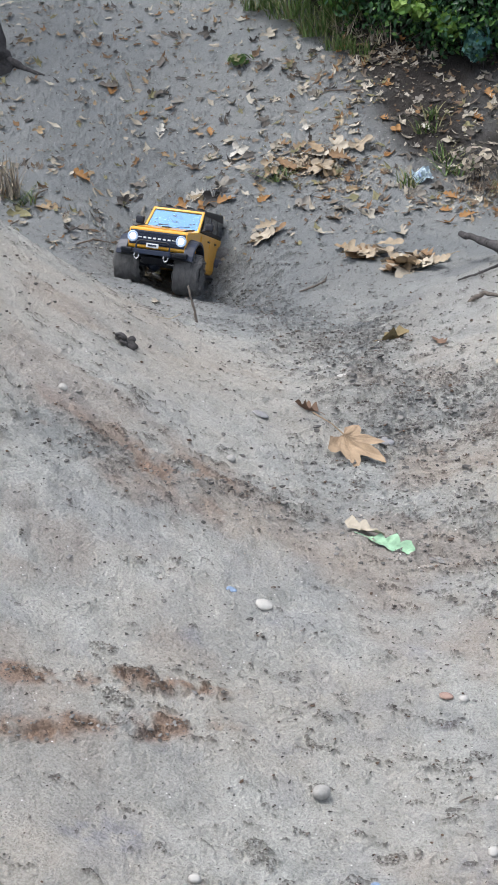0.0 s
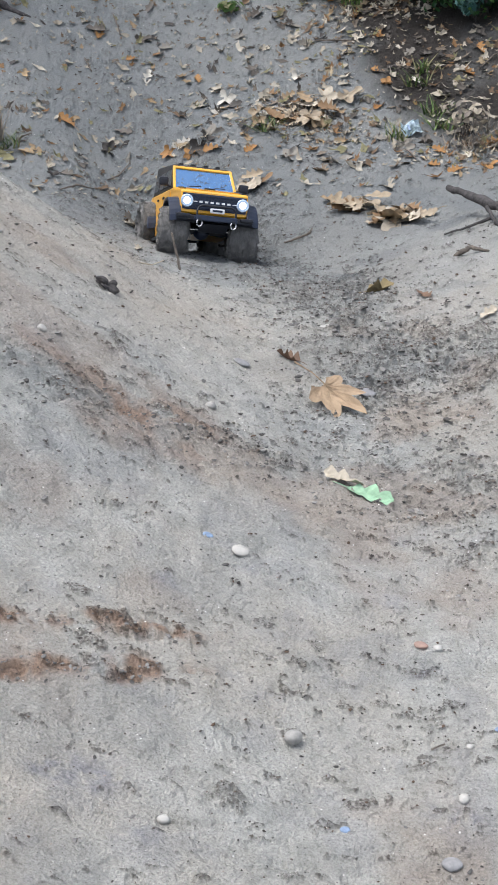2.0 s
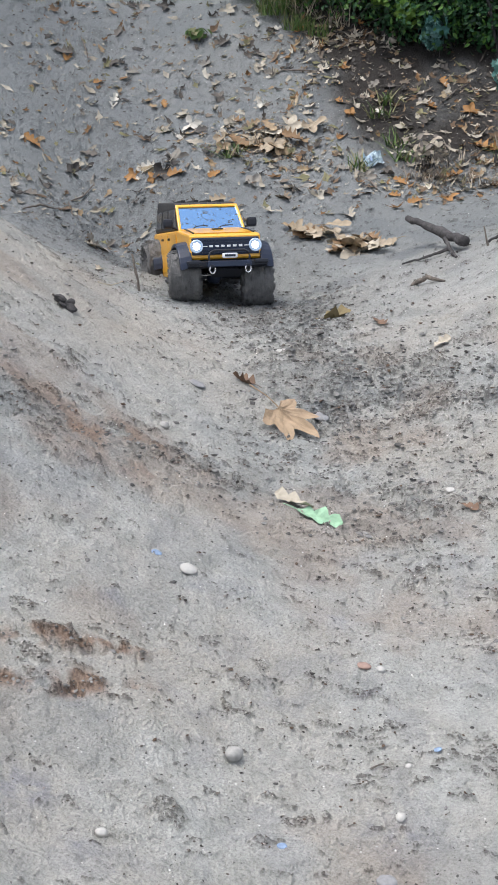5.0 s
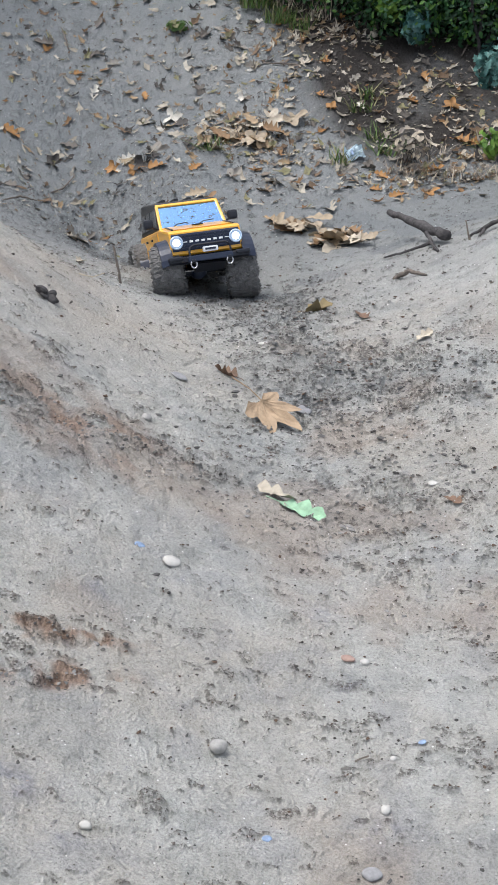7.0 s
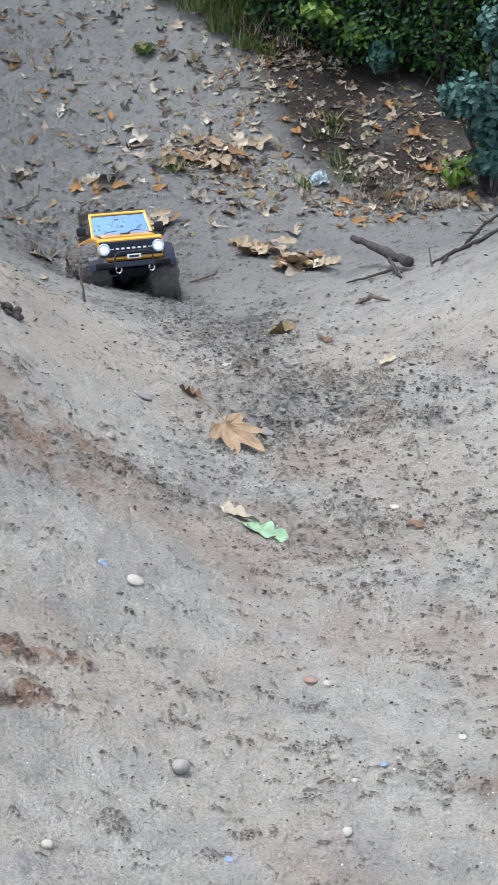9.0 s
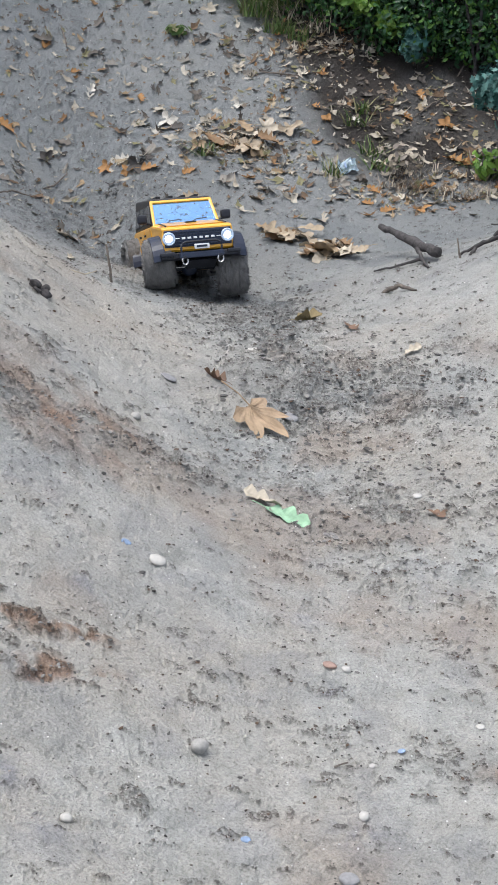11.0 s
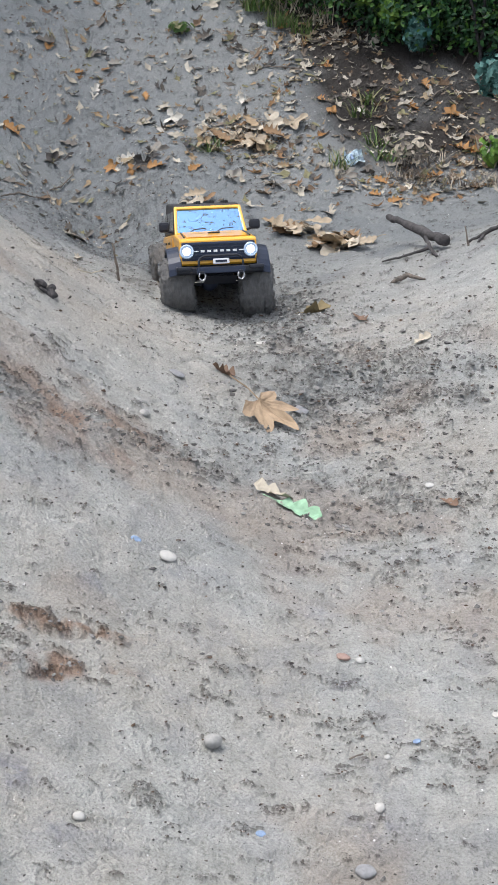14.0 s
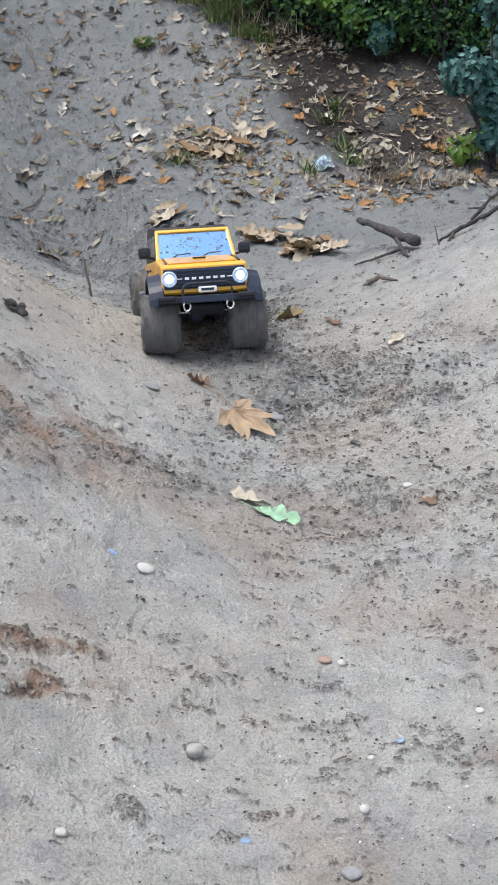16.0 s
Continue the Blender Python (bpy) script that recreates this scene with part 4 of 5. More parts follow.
def litter_density(x, y):
    d = 0.075 * (1 if x < 0.15 else 0.35)
    for cx, cy, sx, sy, a in ((-0.03, 3.80, 0.14, 0.09, 1.0), (0.13, 3.70, 0.10, 0.07, 0.6), (0.16, 4.18, 0.14, 0.20, 0.38), (0.55, 3.52, 0.26, 0.08, 0.8),
                              (0.52, 3.98, 0.20, 0.12, 0.42), (0.70, 3.72, 0.14, 0.14, 0.35), (0.30, 4.30, 0.14, 0.06, 0.9), (0.36, 3.80, 0.10, 0.16, 0.10)):
        d += a * math.exp(-((x - cx) / sx) ** 2 - ((y - cy) / sy) ** 2)
    return d


made = 0
while made < 205:
    x, y = rng.uniform(-1.5, 1.15), rng.uniform(3.45, 5.1)
    if rng.random() < litter_density(x, y):
        warm = 0.06 + 0.75 * (litter_density(x, y) > 0.25)
        if x > 0.3 and y < 4.2 and rng.random() < 0.15:
            o = tagged(new("leaf", rng.choice(ORANGE_MESH)), "orange-brown leaf on dark soil under the hedge", "leaf", "fallen leaves")
            o.matrix_basis = on_ground(x, y, 0.003, rng.uniform(0, 360), (rng.uniform(-14, 14), rng.uniform(-14, 14))) @ Matrix.Scale(rng.uniform(0.6, 0.9), 4)
        else:
            drop_leaf(x, y, "dry" if rng.random() < warm else "pale", rng, rng.uniform(0.35, 0.75))
        made += 1


def joined(name, verts, faces, mat, label, category, kind="stuff", smooth=False):
    me = bpy.data.meshes.new(name)
    me.from_pydata(verts, [], faces)
    me.materials.append(mat)
    if smooth:
        me.polygons.foreach_set("use_smooth", [True] * len(me.polygons))
    return tagged(new(name, me), label, category, kind=kind)


def litter():
    """Broken leaf scraps between the whole leaves."""
    verts, faces = [], []
    rng = random.Random(23)
    count = 0
    while count < 6000:
        x, y = rng.uniform(-1.6, 1.25), rng.uniform(3.35, 5.3)
        if rng.random() > litter_density(x, y) ** 1.2 + 0.06:
            continue
        m = on_ground(x, y, 0.003, rng.uniform(0, 360), (rng.uniform(-25, 25), rng.uniform(-25, 25)))
        s = 0.0036 * (4.6 ** (rng.random() ** 1.7))
        n = 2 * rng.randint(4, 6)
        base = len(verts)
        bend = rng.uniform(-0.4, 0.9)
        verts.append(m @ Vector((0, 0, 0)))
        for k in range(n):
            a = 2 * math.pi * k / n
            r = s * (rng.uniform(0.28, 0.62) if k % 2 else rng.uniform(0.5, 1.15))
            p = Vector((2.1 * r * math.cos(a), 0.9 * r * math.sin(a), 0))
            p.z = bend * (p.y ** 2 + 0.4 * p.x ** 2) / s + rng.uniform(0, 0.15) * s
            verts.append(m @ p)
        faces += [(base, base + 1 + k, base + 1 + (k + 1) % n) for k in range(n)]
        count += 1
    return joined("leaf_litter", verts, faces, M_LITTER, "scraps of broken dry leaves over the hillside", "leaf litter")


litter()


# ---- clods, grit and pebbles ----
def blob_mesh():
    bm = bmesh.new()
    bmesh.ops.create_icosphere(bm, subdivisions=1, radius=1)
    v = np.array([q.co[:] for q in bm.verts])
    f = np.array([[q.index for q in fc.verts] for fc in bm.faces])
    bm.free()
    return v, f


BLOB_V, BLOB_F = blob_mesh()


def scatter(name, places, mat, label, category, seed, squash=(0.45, 0.8), sink=0.25):
    """Many small uneven lumps, joined."""
    g = np.random.RandomState(seed)
    n = len(places)
    size = places[:, 2]
    v = np.repeat(BLOB_V[None], n, 0) * (1 + 0.48 * g.uniform(-1, 1, (n, len(BLOB_V), 1)))
    sc = np.stack([size * g.uniform(0.8, 1.7, n), size * g.uniform(0.7, 1.2, n), size * g.uniform(*squash, n)], -1)
    v = v * sc[:, None]
    a = g.uniform(0, 2 * np.pi, n)
    c, s = np.cos(a)[:, None], np.sin(a)[:, None]
    x, y = c * v[..., 0] - s * v[..., 1], s * v[..., 0] + c * v[..., 1]
    z = surface(places[:, 0], places[:, 1])
    p = np.stack([x + places[:, :1], y + places[:, 1:2], v[..., 2] + (z + sc[:, 2] * (1 - 2 * sink))[:, None]], -1).reshape(-1, 3)
    f = (BLOB_F[None] + (np.arange(n) * len(BLOB_V))[:, None, None]).reshape(-1, 3)
    return joined(name, p.tolist(), f.tolist(), mat, label, category, smooth=False)


def spots(count, seed, weight, lo, hi):
    g = np.random.RandomState(seed)
    keep = []
    while sum(len(k) for k in keep) < count:
        y = np.exp(g.uniform(np.log(0.8), np.log(4.6), 4000))
        x = g.uniform(-1, 1, 4000) * (0.14 + 0.26 * y)
        ok = g.uniform(0, 1, 4000) < weight(x, y)
        r = lo * (hi / lo) ** (g.uniform(0, 1, 4000) ** 2.2)
        keep.append(np.stack([x, y, r * np.clip(y / 2.0, 0.4, 1.0)], -1)[ok])
    return np.concatenate(keep)[:count]


scatter("mud_clods", spots(7000, 1, lambda x, y: np.clip(0.02 + churn(x, y) ** 1.2 + 0.7 * scuffs(x, y), 0, 1) * (1 - 0.7 * ramp(3.3, 3.8, y)), 0.0012, 0.0055), M_CLOD, "dark crumbled mud clods along the gully", "mud clods", 2, (0.25, 0.6), 0.35)
scatter("crumbs", spots(4200, 6, lambda x, y: 0.5 + 0 * x, 0.0005, 0.0021), M_CLOD, "small crumbs of soil on the slope", "soil crumbs", 3)
# small lumps whose dark colour stands in for shadow and wet flecks
scatter("dark_crumbs", spots(7500, 16, lambda x, y: 0.03 + 0.97 * torn(x, y)[0], 0.0008, 0.0036), M_DARK, "torn soil crumbs coloured dark for shadow and wet flecks", "soil crumbs", 13, (0.35, 0.7), 0.25)
scatter("grit", spots(1500, 4, lambda x, y: (y < 2.6) * (0.35 + 0.65 * (churn(x, y) < 0.2)), 0.0004, 0.0020), M_STONE_MIX, "fine pale grit and tiny stones on the sand", "grit", 5)


def pebble(x, y, r, mat, label, flat=0.65, turn=0.0, sink=0.45):
    bm = bmesh.new()
    bmesh.ops.create_icosphere(bm, subdivisions=3, radius=1)
    off = Vector((x * 17, y * 13, r * 900))
    for v in bm.verts:
        v.co *= 1 + 0.16 * noise.noise(v.co * 1.1 + off) + 0.04 * noise.noise(v.co * 3.5 + off)
    bmesh.ops.scale(bm, vec=(r * 1.25, r, r * flat), verts=bm.verts)
    return single("pebble", bm, mat, label, "pebble", "pebbles on the slope", on_ground(x, y, r * flat * (1 - sink), turn), True)


pebble(-0.032, 1.086, 0.0085, M_STONE, "rounded grey pebble sitting on the sand", 0.9, 30, 0.3)
pebble(-0.098, 1.407, 0.0095, M_WHITE_STONE, "flat cream pebble set in the sand", 0.45, 10)
pebble(0.139, 1.283, 0.0048, M_WHITE_STONE, "small bright white pebble on the sand", 0.8, 0)
pebble(0.119, 1.284, 0.0072, M_RED_STONE, "reddish pebble half sunk in sand", 0.45, -20)
pebble(0.154, 1.104, 0.0034, M_WHITE_STONE, "small bright white pebble", 0.8, 40)
pebble(0.138, 1.022, 0.0052, M_WHITE_STONE, "pale rounded pebble on the sand", 0.8, 70)
pebble(-0.151, 0.930, 0.0048, M_WHITE_STONE, "pale rounded pebble on the sand", 0.85, 15)
pebble(0.116, 0.933, 0.0085, M_STONE, "pale grey pebble half sunk in sand", 0.5, 15)
pebble(0.285, 1.766, 0.0062, M_WHITE_STONE, "small white flat pebble", 0.4, 15)
pebble(-0.390, 1.732, 0.0060, M_WHITE_STONE, "small white pebble on the mound", 0.8, 15)
pebble(0.029, 2.250, 0.0095, M_WHITE_STONE, "pale flat stone chip in the gully", 0.3, 5)
pebble(0.092, 2.016, 0.0140, M_STONE, "flat blue-grey stone beside the tan leaf", 0.3, 25, 0.6)
pebble(-0.120, 2.040, 0.0125, M_STONE, "flat grey stone on the bank", 0.25, 5, 0.3)
pebble(0.286, 1.188, 0.0050, M_WHITE_STONE, "white chip of stone", 0.4, 60)
pebble(-0.157, 1.796, 0.0075, M_STONE, "small grey stone on the torn bank", 0.7, 60)
for x, y, r in ((-0.139, 1.420, 0.0062), (0.017, 0.962, 0.0045), (0.189, 1.133, 0.0040)):
    pebble(x, y, r, M_BLUE, "small chip of blue plastic pressed into the sand", 0.35, 30, 0.4)


# ---- sticks ----
def crooked(points, radii, sides, seed, wob=0.12):
    """A branch through given points with knots and kinks."""
    rng = random.Random(seed)
    path, rr = [], []
    for (a, b), (ra, rb) in zip(zip(points, points[1:]), zip(radii, radii[1:])):
        a, b = Vector(a), Vector(b)
        for k in range(6):
            f = k / 6
            r = ra + (rb - ra) * f
            path.append(a.lerp(b, f) + Vector((rng.uniform(-1, 1), rng.uniform(-1, 1), rng.uniform(-1, 1))) * r * wob * 3)
            rr.append(r * rng.uniform(0.82, 1.22))
    path.append(Vector(points[-1]))
    rr.append(radii[-1])
    return tube(bmesh.new(), path, rr, sides)


def lie(x, y, h=0.0):
    return (x, y, gh(x, y) + h)


branch = single("branch", crooked([lie(0.345, 3.06, 0.075), lie(0.398, 2.945, 0.045), lie(0.451, 2.819, 0.020)], [0.007, 0.010, 0.0125], 10, 3), M_BARK, "dark wet broken branch lying on the mud rim", "branch", "branches on the rim", smooth=True)
part("side_twig", crooked([lie(0.412, 2.880, 0.03), lie(0.422, 2.799, 0.004), lie(0.426, 2.766, 0.0)], [0.005, 0.004, 0.003], 7, 5), M_BARK, branch)
part("side_twig", crooked([lie(0.422, 2.848, 0.012), lie(0.367, 2.831, 0.006), lie(0.313, 2.852, 0.004)], [0.0035, 0.003, 0.002], 6, 6), M_BARK, branch)
branch_b = single("branch", crooked([lie(0.496, 2.776, 0.006), lie(0.544, 2.771, 0.014), lie(0.593, 2.730, 0.018), lie(0.672, 2.727, 0.03)], [0.003, 0.0048, 0.0045, 0.004], 8, 9), M_BARK, "thin dark branch tangle on the mud rim", "branch", "branches on the rim", smooth=True)
part("side_twig", crooked([lie(0.525, 2.764, 0.012), lie(0.510, 2.741, 0.002)], [0.005, 0.003], 6, 10), M_BARK, branch_b)
part("side_twig", crooked([lie(0.564, 2.769, 0.02), lie(0.610, 2.784, 0.045), lie(0.662, 2.765, 0.06)], [0.0035, 0.004, 0.0035], 7, 12), M_BARK, branch_b)
part("side_twig", crooked([lie(0.593, 2.766, 0.03), lie(0.563, 2.805, 0.045)], [0.003, 0.002], 6, 14), M_BARK, branch_b)
single("twig", crooked([lie(0.492, 2.755, -0.005), lie(0.482, 2.765, 0.045)], [0.003, 0.0016], 6, 15), M_TWIG, "short twig standing out of the mud", "twig", "twigs", smooth=True)
root = single("root", crooked([lie(0.313, 2.662, -0.004), lie(0.327, 2.655, 0.010), lie(0.349, 2.648, 0.014), lie(0.380, 2.613, 0.002)], [0.004, 0.005, 0.005, 0.002], 7, 17), M_TWIG, "arched root breaking out of the mud", "root", smooth=True)
single("twig", crooked([lie(-0.058, 3.069, 0.004), lie(-0.03, 3.065, 0.006), lie(0.005, 3.065, 0.012), lie(0.012, 3.08, 0.02)], [0.002, 0.003, 0.003, 0.002], 6, 19), M_TWIG, "thin forked twig lying on the mud", "twig", "twigs", smooth=True)
single("stick", crooked([(-0.272, 2.60, gh(-0.272, 2.60) - 0.02), (-0.278, 2.605, 0.095), (-0.288, 2.615, 0.142)], [0.0032, 0.0028, 0.002], 7, 21), M_TWIG, "grey stick stuck upright in the bank of the gully", "stick", smooth=True)
single("twig", crooked([lie(-0.332, 2.380, 0.004), lie(-0.308, 2.398, 0.012), lie(-0.288, 2.433, 0.020)], [0.0014, 0.0016, 0.001], 5, 23), M_STRAW, "pale straw lying on the mound", "twig", "twigs")
single("twig", crooked([lie(0.113, 1.099, 0.002), lie(0.128, 1.106, 0.003)], [0.001, 0.001], 5, 24), M_TWIG, "tiny twig on the sand", "twig", "twigs")
rng = random.Random(31)
for k in range(16):
    x, y, a, L = rng.uniform(-0.9, 0.75), rng.uniform(3.3, 4.3), rng.uniform(0, math.pi), rng.uniform(0.04, 0.13)
    dx, dy = math.cos(a) * L, math.sin(a) * L
    single("twig", crooked([lie(x, y, 0.004), lie(x + dx / 2, y + dy / 2, 0.009), lie(x + dx, y + dy, 0.005)], [0.002, 0.003, 0.0015], 5, 50 + k), M_TWIG, "thin brown twig on the leafy slope", "twig", "twigs", smooth=True)
# the knotty clump on the mound
bm = bmesh.new()
for k in range(9):
    m = Matrix.Translation((rng.uniform(-0.016, 0.016), rng.uniform(-0.01, 0.01), rng.uniform(0.002, 0.012))) @ Matrix.Diagonal((rng.uniform(0.006, 0.013), rng.uniform(0.005, 0.009), rng.uniform(0.004, 0.009), 1))
    for v in bmesh.ops.create_icosphere(bm, subdivisions=2, radius=1, matrix=m)["verts"]:
        v.co += Vector((1, 1, 1)) * 0.003 * noise.noise(v.co * 150)
single("root_clump", bm, M_BARK, "dark knotted clump of roots on the mound", "root clump", m=on_ground(-0.348, 2.070, 0))


# ---- litter from people ----
bm = bmesh.new()
bmesh.ops.create_grid(bm, x_segments=14, y_segments=10, size=0.5)
for v in bm.verts:
    v.co.x, v.co.y = v.co.x * 0.055, v.co.y * 0.04
    v.co.z = 0.012 + 0.022 * noise.noise(Vector((v.co.x * 45, v.co.y * 45, 3))) + 0.012 * noise.noise(Vector((v.co.x * 120, v.co.y * 120, 7)))
bmesh.ops.solidify(bm, geom=list(bm.faces), thickness=0.0006)
wrapper = single("wrapper", bm, M_FOIL, "crumpled pale blue plastic wrapper among leaves", "litter", m=on_ground(0.302, 3.642, 0.004, 15, (24, 0)))
bm = bmesh.new()
for x0 in (-0.012, 0.008):
    box(bm, x0, x0 + 0.007, -0.009, 0.009, 0.016, 0.018, 0.001)
part("printed_bar", bm, M_BLUE, wrapper, "blue printed bars")


# ---- grass and weeds ----
def blades(count, length, spread, seed, width=0.0022, lean=0.5, droop=0.5):
    verts, faces = [], []
    rng = random.Random(seed)
    for k in range(count):
        a, r = rng.uniform(0, 2 * math.pi), spread * math.sqrt(rng.random())
        bx, by = r * math.cos(a), r * math.sin(a)
        d = rng.uniform(0, 2 * math.pi)
        L, tilt = length * rng.uniform(0.5, 1.15), rng.uniform(0.05, lean)
        base = len(verts)
        for i in range(4):
            f = i / 3
            out = L * (tilt * f + droop * f * f * tilt)
            h = L * (f - 0.35 * droop * f * f)
            w = width * (1 - 0.9 * f)
            cx, cy = bx + out * math.cos(d), by + out * math.sin(d)
            verts += [(cx - w * math.sin(d), cy + w * math.cos(d), h - 0.004), (cx + w * math.sin(d), cy - w * math.cos(d), h - 0.004)]
        faces += [(base + 2 * i, base + 2 * i + 1, base + 2 * i + 3, base + 2 * i + 2) for i in range(3)]
    return verts, faces


def tuft(x, y, count, length, spread, mat, label, seed, lean=0.9, name="grass_tuft", width=0.0022):
    me = bpy.data.meshes.new(name)
    me.from_pydata(*[list(q) for q in (lambda vf: (vf[0], [], vf[1]))(blades(count, length, spread, seed, width, lean))])
    me.materials.append(mat)
    o = tagged(new(name, me), label, "grass", "grass tufts")
    o.matrix_basis = Matrix.Translation((x, y, gh(x, y)))
    return o


for k, (x, y, n, L, s) in enumerate(((-0.16, 4.62, 150, 0.10, 0.07), (-0.06, 4.55, 190, 0.13, 0.08), (0.03, 4.45, 170, 0.11, 0.07), (0.10, 4.36, 130, 0.07, 0.05), (0.13, 4.50, 200, 0.15, 0.09), (-0.02, 4.72, 200, 0.15, 0.10), (0.17, 4.32, 60, 0.07, 0.04), (-0.20, 4.78, 150, 0.11, 0.08))):
    tuft(x, y, n, L, s, M_GRASS, "green grass tuft at the foot of the hedge", 100 + k)
for k, (x, y) in enumerate(((0.12, 4.42), (0.22, 4.36), (0.50, 3.52), (0.58, 3.50), (0.66, 3.50), (0.44, 3.55), (0.52, 3.62))):
    tuft(x, y, 36, 0.11 if k < 2 else 0.05, 0.05, M_STRAW, "dry straw-coloured grass tuft among leaves", 130 + k, 1.3)
tuft(-0.898, 3.64, 90, 0.15, 0.035, M_STRAW, "dead grey grass stalks standing on the bank", 150, 0.45, width=0.0028)
for k, (x, y) in enumerate(((0.40, 3.66), (0.38, 3.74), (0.34, 3.90), (0.36, 3.96), (0.70, 3.60), (0.26, 3.62), (-0.11, 3.73), (-0.85, 3.62))):
    tuft(x, y, 34, 0.055, 0.035, M_GRASS, "small green weed sprouting through leaves", 160 + k, 1.4, width=0.003)


def leaf_cloud(clumps, count, size, seed, lobed=False):
    """Leaves strewn through lumps (centre, radii), most near the skin."""
    verts, faces = [], []
    rng = random.Random(seed)
    for k in range(count):
        (cx, cy, cz), (rx, ry, rz) = rng.choice(clumps)
        d = Vector((rng.gauss(0, 1), rng.gauss(0, 1), rng.gauss(0, 1))).normalized()
        f = rng.random() ** 0.45 * (0.85 + 0.35 * noise.noise(d * 2.2 + Vector((cx, cy, cz)) * 5))
        p = Vector((cx + d.x * rx * f, cy + d.y * ry * f, cz + d.z * rz * f))
        if p.z < gh(p.x, p.y) + 0.012:
            continue
        q = (d + Vector((rng.uniform(-1, 1), rng.uniform(-1, 1) - 0.4, rng.uniform(-0.4, 1.2))) * 0.9).normalized()
        m = Matrix.Translation(p) @ q.to_track_quat("Z", "Y").to_matrix().to_4x4() @ Matrix.Rotation(rng.uniform(0, 6.28), 4, "Z")
        L = size * rng.uniform(0.6, 1.25)
        base = len(verts)
        if lobed:
            out = ((0, 0), (0.22, 0.12), (0.3, 0.34), (0.45, 0.2), (0.6, 0.36), (0.72, 0.16), (1.0, 0.0))
        else:
            out = ((0, 0), (0.3, 0.24), (0.65, 0.22), (1.0, 0.0))
        n = len(out)
        for x, y in out:
            verts.append(m @ Vector((L * (x - 0.4), 0, -0.12 * L * x * x)))
        for sgn in (1, -1):
            for x, y in out[1:-1]:
                verts.append(m @ Vector((L * (x - 0.4), sgn * L * y, 0.22 * L * y - 0.12 * L * x * x)))
        for si in range(2):
            e = base + n + si * (n - 2)
            edge = [base] + list(range(e, e + n - 2)) + [base + n - 1]
            mid = list(range(base, base + n))
            for i in range(n - 1):
                tri = [mid[i], edge[i], edge[i + 1], mid[i + 1]]
                tri = list(dict.fromkeys(tri))
                if len(tri) > 2:
                    faces.append(tri if si else tri[::-1])
    return verts, faces


def bush(name, base, clumps, count, size, mat, label, seed, lobed=False, stems=7, stem_r=0.007, group=""):
    b = thing(name, label, "bush", group)
    rng = random.Random(seed)
    z = gh(*base)
    for k in range(stems):
        (cx, cy, cz), r = clumps[k % len(clumps)]
        ex, ey, ez = cx + rng.uniform(-0.5, 0.5) * r[0], cy + rng.uniform(-0.5, 0.5) * r[1], cz + rng.uniform(-0.3, 0.5) * r[2]
        sx, sy = base[0] + rng.uniform(-0.04, 0.04), base[1] + rng.uniform(-0.03, 0.03)
        pts = [(sx, sy, gh(sx, sy) - 0.02), (sx * 0.5 + ex * 0.5, sy * 0.6 + ey * 0.4, z * 0.5 + ez * 0.5), (ex, ey, ez)]
        part("stem", crooked(pts, [stem_r, stem_r * 0.7, stem_r * 0.3], 6, seed + k), M_BARK, b, smooth=True)
    v, f = leaf_cloud(clumps, count, size, seed, lobed)
    me = bpy.data.meshes.new("crown")
    me.from_pydata(v, [], f)
    me.materials.append(mat)
    o = new("crown", me)
    o.parent = b
    return b


def hedge_bush(x, y, count, seed, w=0.26, tall=0.62):
    z = gh(x, y)
    rng = random.Random(seed)
    cl = [((x + rng.uniform(-0.5, 0.5) * w, y + rng.uniform(-0.08, 0.10), z + 0.10 + tall * rng.random()), (w * rng.uniform(0.45, 0.7), 0.15 * rng.uniform(0.8, 1.2), 0.16 * rng.uniform(0.8, 1.3))) for k in range(12)]
    cl += [((x, y + 0.03, z + 0.10), (w, 0.15, 0.15))] * 3
    return bush("hedge_bush", (x, y), cl, count, 0.021, M_HEDGE, "dense dark green hedge bush with small leaves", seed, stems=9, group="hedge")


for k, (x, y) in enumerate(((0.12, 4.62), (0.26, 4.46), (0.40, 4.33), (0.57, 4.24), (0.76, 4.18), (0.98, 4.10), (1.24, 4.02), (0.30, 4.76), (0.62, 4.54), (0.95, 4.42), (1.35, 4.30))):
    hedge_bush(x, y, 6800, 200 + k)
bush("lime_sprig", (0.27, 4.36), [((0.31, 4.20, 0.585), (0.05, 0.05, 0.03)), ((0.36, 4.20, 0.565), (0.06, 0.05, 0.04)), ((0.44, 4.20, 0.52), (0.06, 0.04, 0.05))], 240, 0.036, M_LIME, "bright lime-green leafy sprig on the hedge", 300, stems=3, stem_r=0.003)
bush("blue_green_bush", (0.785, 3.56), [((0.685, 3.54, 0.41), (0.085, 0.07, 0.075)), ((0.79, 3.57, 0.60), (0.10, 0.08, 0.09)), ((0.76, 3.56, 0.35), (0.075, 0.07, 0.09)), ((0.86, 3.60, 0.46), (0.11, 0.08, 0.15)), ((0.775, 3.54, 0.235), (0.055, 0.05, 0.06))], 2700, 0.029, M_TEAL, "blue-green shrub with lobed leaves beside the rim", 320, True, 7, 0.006)
bush("yellow_green_weed", (0.71, 3.60), [((0.70, 3.58, 0.20), (0.07, 0.05, 0.05)), ((0.76, 3.56, 0.25), (0.05, 0.05, 0.05))], 170, 0.030, M_LIME, "yellow-green weed growing at the rim", 330, False, 4, 0.002)
bush("weed", (-0.236, 4.336), [((-0.236, 4.336, gh(-0.236, 4.336) + 0.020), (0.05, 0.04, 0.02))], 70, 0.030, M_GRASS, "small flat green weed on bare mud", 340, False, 3, 0.0015)
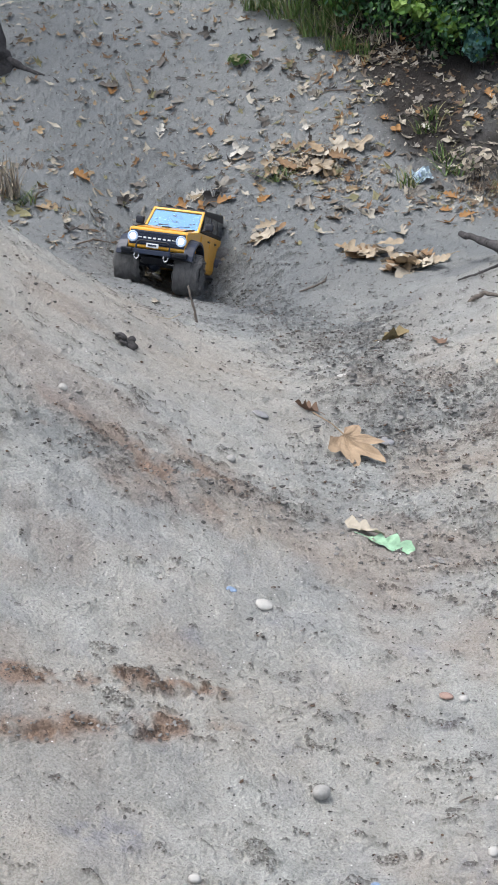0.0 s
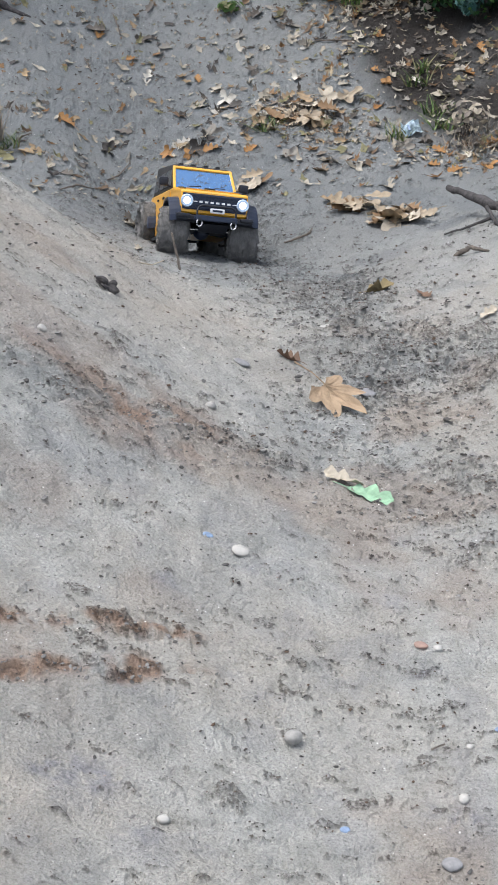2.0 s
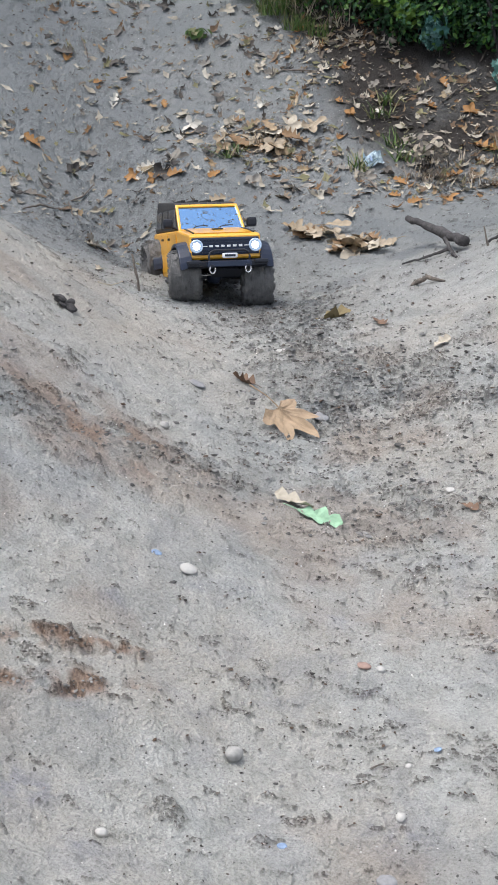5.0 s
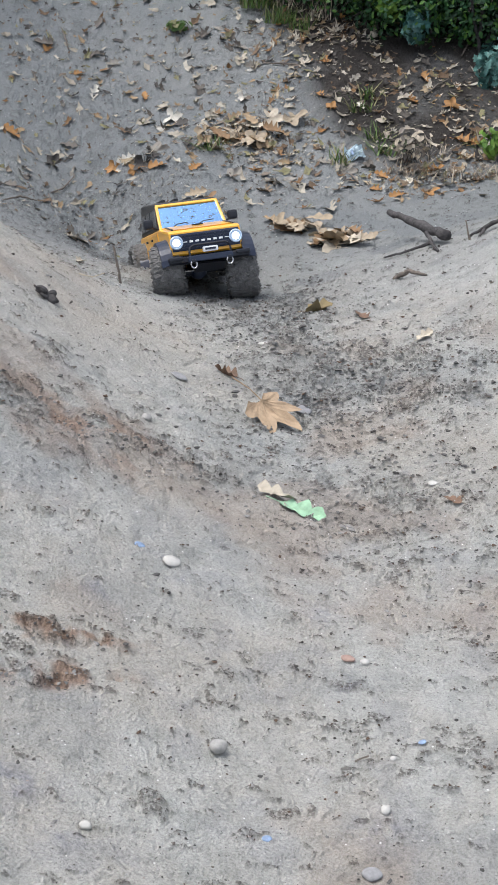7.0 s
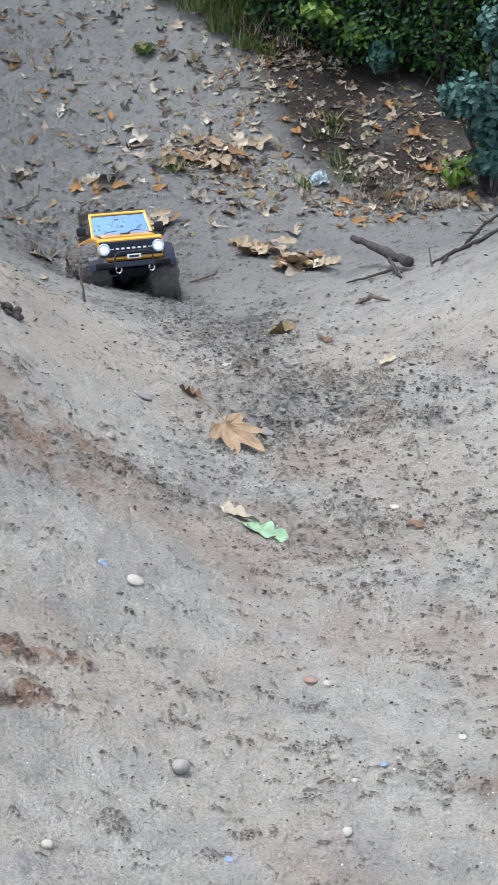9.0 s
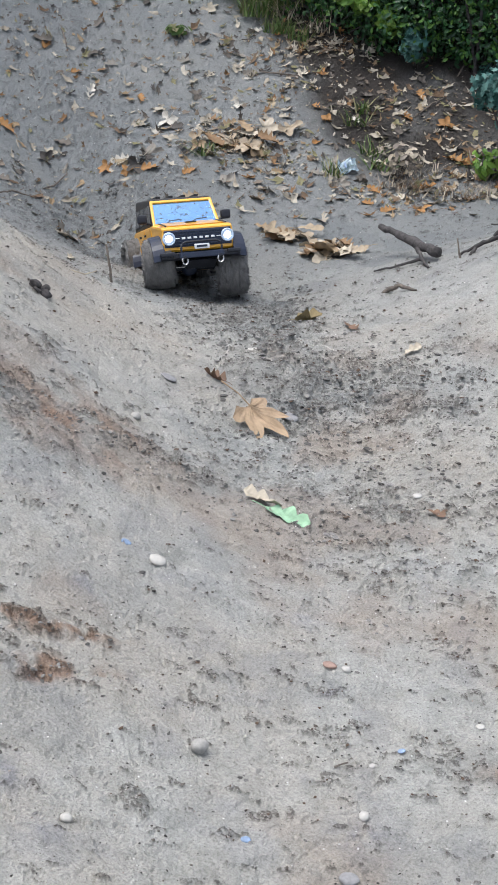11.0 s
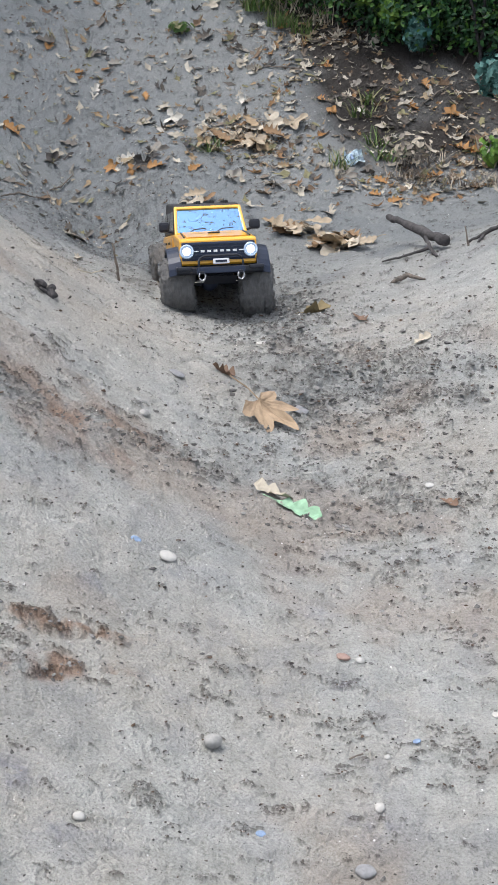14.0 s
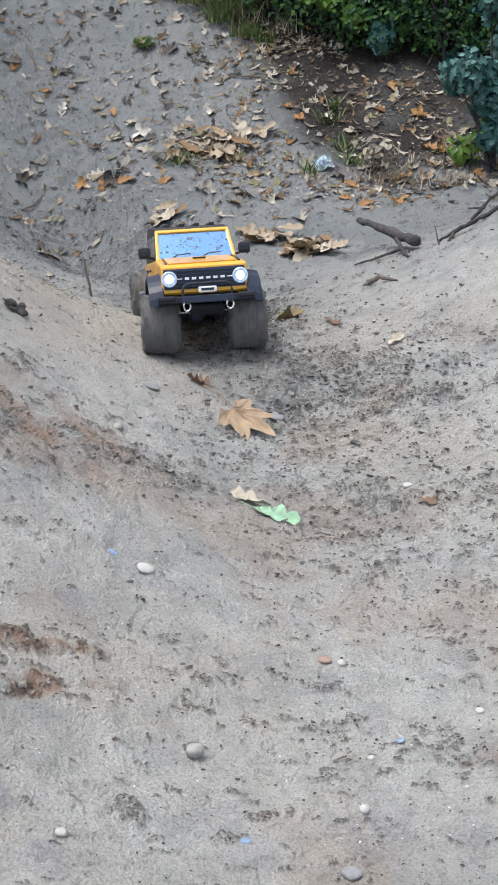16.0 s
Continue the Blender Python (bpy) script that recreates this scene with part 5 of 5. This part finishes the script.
bush("teal_sprig", (0.53, 4.20), [((0.52, 4.14, 0.46), (0.05, 0.04, 0.06))], 90, 0.036, M_TEAL, "blue-green sprig at the foot of the hedge", 350, True, 3, 0.002)
bush("dry_weed", (0.47, 3.60), [((0.46, 3.58, gh(0.46, 3.6) + 0.06), (0.08, 0.05, 0.06))], 110, 0.022, M_STRAW, "withered brown weed among fallen leaves", 360, False, 8, 0.0016)


# ---- tree at the hillside's edge ----
tree = thing("tree", "dark wet tree trunk with spreading roots", "tree")
bx, by = -1.045, 4.30
trunk = crooked([(bx, by, gh(bx, by) - 0.05), (bx - 0.01, by, gh(bx, by) + 0.06), (bx - 0.06, by + 0.02, gh(bx, by) + 0.5), (bx - 0.14, by + 0.03, gh(bx, by) + 1.3)], [0.085, 0.058, 0.05, 0.04], 14, 71, 0.04)
part("trunk", trunk, M_BARK, tree, smooth=True)
part("root", crooked([lie(bx + 0.04, by - 0.01, 0.02), lie(bx + 0.09, by - 0.02, 0.006), lie(bx + 0.17, by - 0.03, -0.004)], [0.022, 0.011, 0.005], 8, 73), M_BARK, tree, smooth=True)
part("limb", crooked([(bx - 0.10, by + 0.02, gh(bx, by) + 0.95), (bx - 0.35, by + 0.1, gh(bx, by) + 1.5), (bx - 0.5, by + 0.1, gh(bx, by) + 2.0)], [0.03, 0.02, 0.01], 8, 75), M_BARK, tree, smooth=True)
v, f = leaf_cloud([((bx - 0.5, by + 0.1, gh(bx, by) + 2.1), (0.5, 0.4, 0.35)), ((bx - 0.2, by + 0.05, gh(bx, by) + 1.75), (0.35, 0.35, 0.3))], 900, 0.06, 77, True)
me = bpy.data.meshes.new("crown")
me.from_pydata(v, [], f)
me.materials.append(M_HEDGE)
o = new("crown", me)
o.parent = tree


# ---- what moves ----
CAR = [
    (0, -0.4140, 3.3394, -0.0803, 18.9, -8.0, 168.5),
    (0.5, -0.4316, 3.2907, -0.0789, 15.1, -9.9, 184.0),
    (1, -0.3845, 3.1822, -0.0694, 15.4, -10.3, 190.9),
    (1.5, -0.3259, 3.0269, -0.0422, 17.0, -10.5, 194.5),
    (2, -0.2834, 2.9781, -0.0436, 16.9, -11.2, 193.7),
    (2.5, -0.2587, 2.9067, -0.0360, 14.8, -11.8, 194.5),
    (3, -0.2365, 2.8751, -0.0289, 14.7, -10.2, 195.7),
    (3.2, -0.2302, 2.8429, -0.0235, 15.2, -10.8, 195.4),
    (5.5, -0.1177, 2.7791, -0.0407, 14.7, 2.8, 195.1),
    (6, -0.1060, 2.7459, -0.0356, 16.4, 6.7, 193.1),
    (6.5, -0.1089, 2.7767, -0.0438, 16.8, 5.8, 194.4),
    (7, -0.1188, 2.7967, -0.0478, 17.1, 3.9, 194.4),
    (7.5, -0.1524, 2.8879, -0.0566, 15.9, 1.8, 195.0),
    (8, -0.1797, 2.9796, -0.0671, 17.5, 1.3, 195.2),
    (8.5, -0.2251, 3.0742, -0.0845, 16.3, 2.6, 191.6),
    (9, -0.2202, 3.0827, -0.0866, 16.0, 3.5, 193.1),
    (9.5, -0.1945, 3.0156, -0.0726, 17.1, 1.8, 193.7),
    (12, -0.1006, 2.7803, -0.0415, 16.9, 5.9, 193.8),
    (12.5, -0.1009, 2.7518, -0.0398, 16.3, 3.6, 193.2),
    (13, -0.0965, 2.7292, -0.0363, 15.2, 2.6, 191.1),
    (13.5, -0.0887, 2.6709, -0.0276, 14.9, 0.3, 189.0),
    (14, -0.0785, 2.6455, -0.0257, 14.6, 1.9, 188.4),
    (14.5, -0.0714, 2.6036, -0.0196, 13.5, 1.8, 187.8),
    (15, -0.0664, 2.5570, -0.0172, 12.4, 0.0, 188.3),
    (15.5, -0.0566, 2.4438, -0.0004, 13.7, -0.3, 187.2),
    (16, -0.0458, 2.3842, 0.0067, 15.1, 0.4, 187.6),
]
# wheel speed in degrees a second, from each time on
SPIN = [(0, 700), (1.8, 420), (2.6, 260), (3.4, 420), (5.2, 620), (6.1, 40), (7.2, -160), (8.3, 220), (9.2, 360), (10.5, 480), (12.2, 420), (13.1, 640), (14.0, 220), (15.1, 560), (15.6, 820), (16.1, 820)]

# front wheels' steering in degrees
STEER = [(0, 4), (1.5, -8), (3, -8), (5.5, -12), (7, -12), (8.5, -8), (11, -12), (12, -16), (13, -10), (14, -6), (16, -5)]


def car_pose(t):
    k = max(i for i, row in enumerate(CAR[:-1]) if row[0] <= t + 1e-6)
    a, b = CAR[k], CAR[k + 1]
    f = min(max((t - a[0]) / (b[0] - a[0]), 0), 1)
    f = f * f * (3 - 2 * f) if b[0] - a[0] > 1 else f
    return pose(*[p + (q - p) * f for p, q in zip(a[1:], b[1:])])


def motions():
    walk(truck, [(t, pose(*row)) for t, *row in CAR])
    turn, rows = 0.0, {i: [] for i in range(4)}
    for step in range(161):
        t = step / 10
        m = car_pose(t)
        steer = float(np.interp(t, *zip(*STEER)))
        for i, (w, wx, wy) in enumerate(wheels):
            p = m @ Vector((wx, wy, HUB))
            touch = float(ground_height(p.x, p.y)) + WHEEL_R - 0.004
            drop = min(max(touch - p.z, -0.029), 0.018)
            rows[i].append((t, pose(wx, wy, HUB + drop, -turn * (1.0 if wx > 0 else 1.04), 0, steer if wy > 0 else 0)))
        turn += 0.1 * [v for s, v in SPIN if s <= t + 1e-6][-1]
    for i, (w, wx, wy) in enumerate(wheels):
        walk(w, rows[i])


motions()
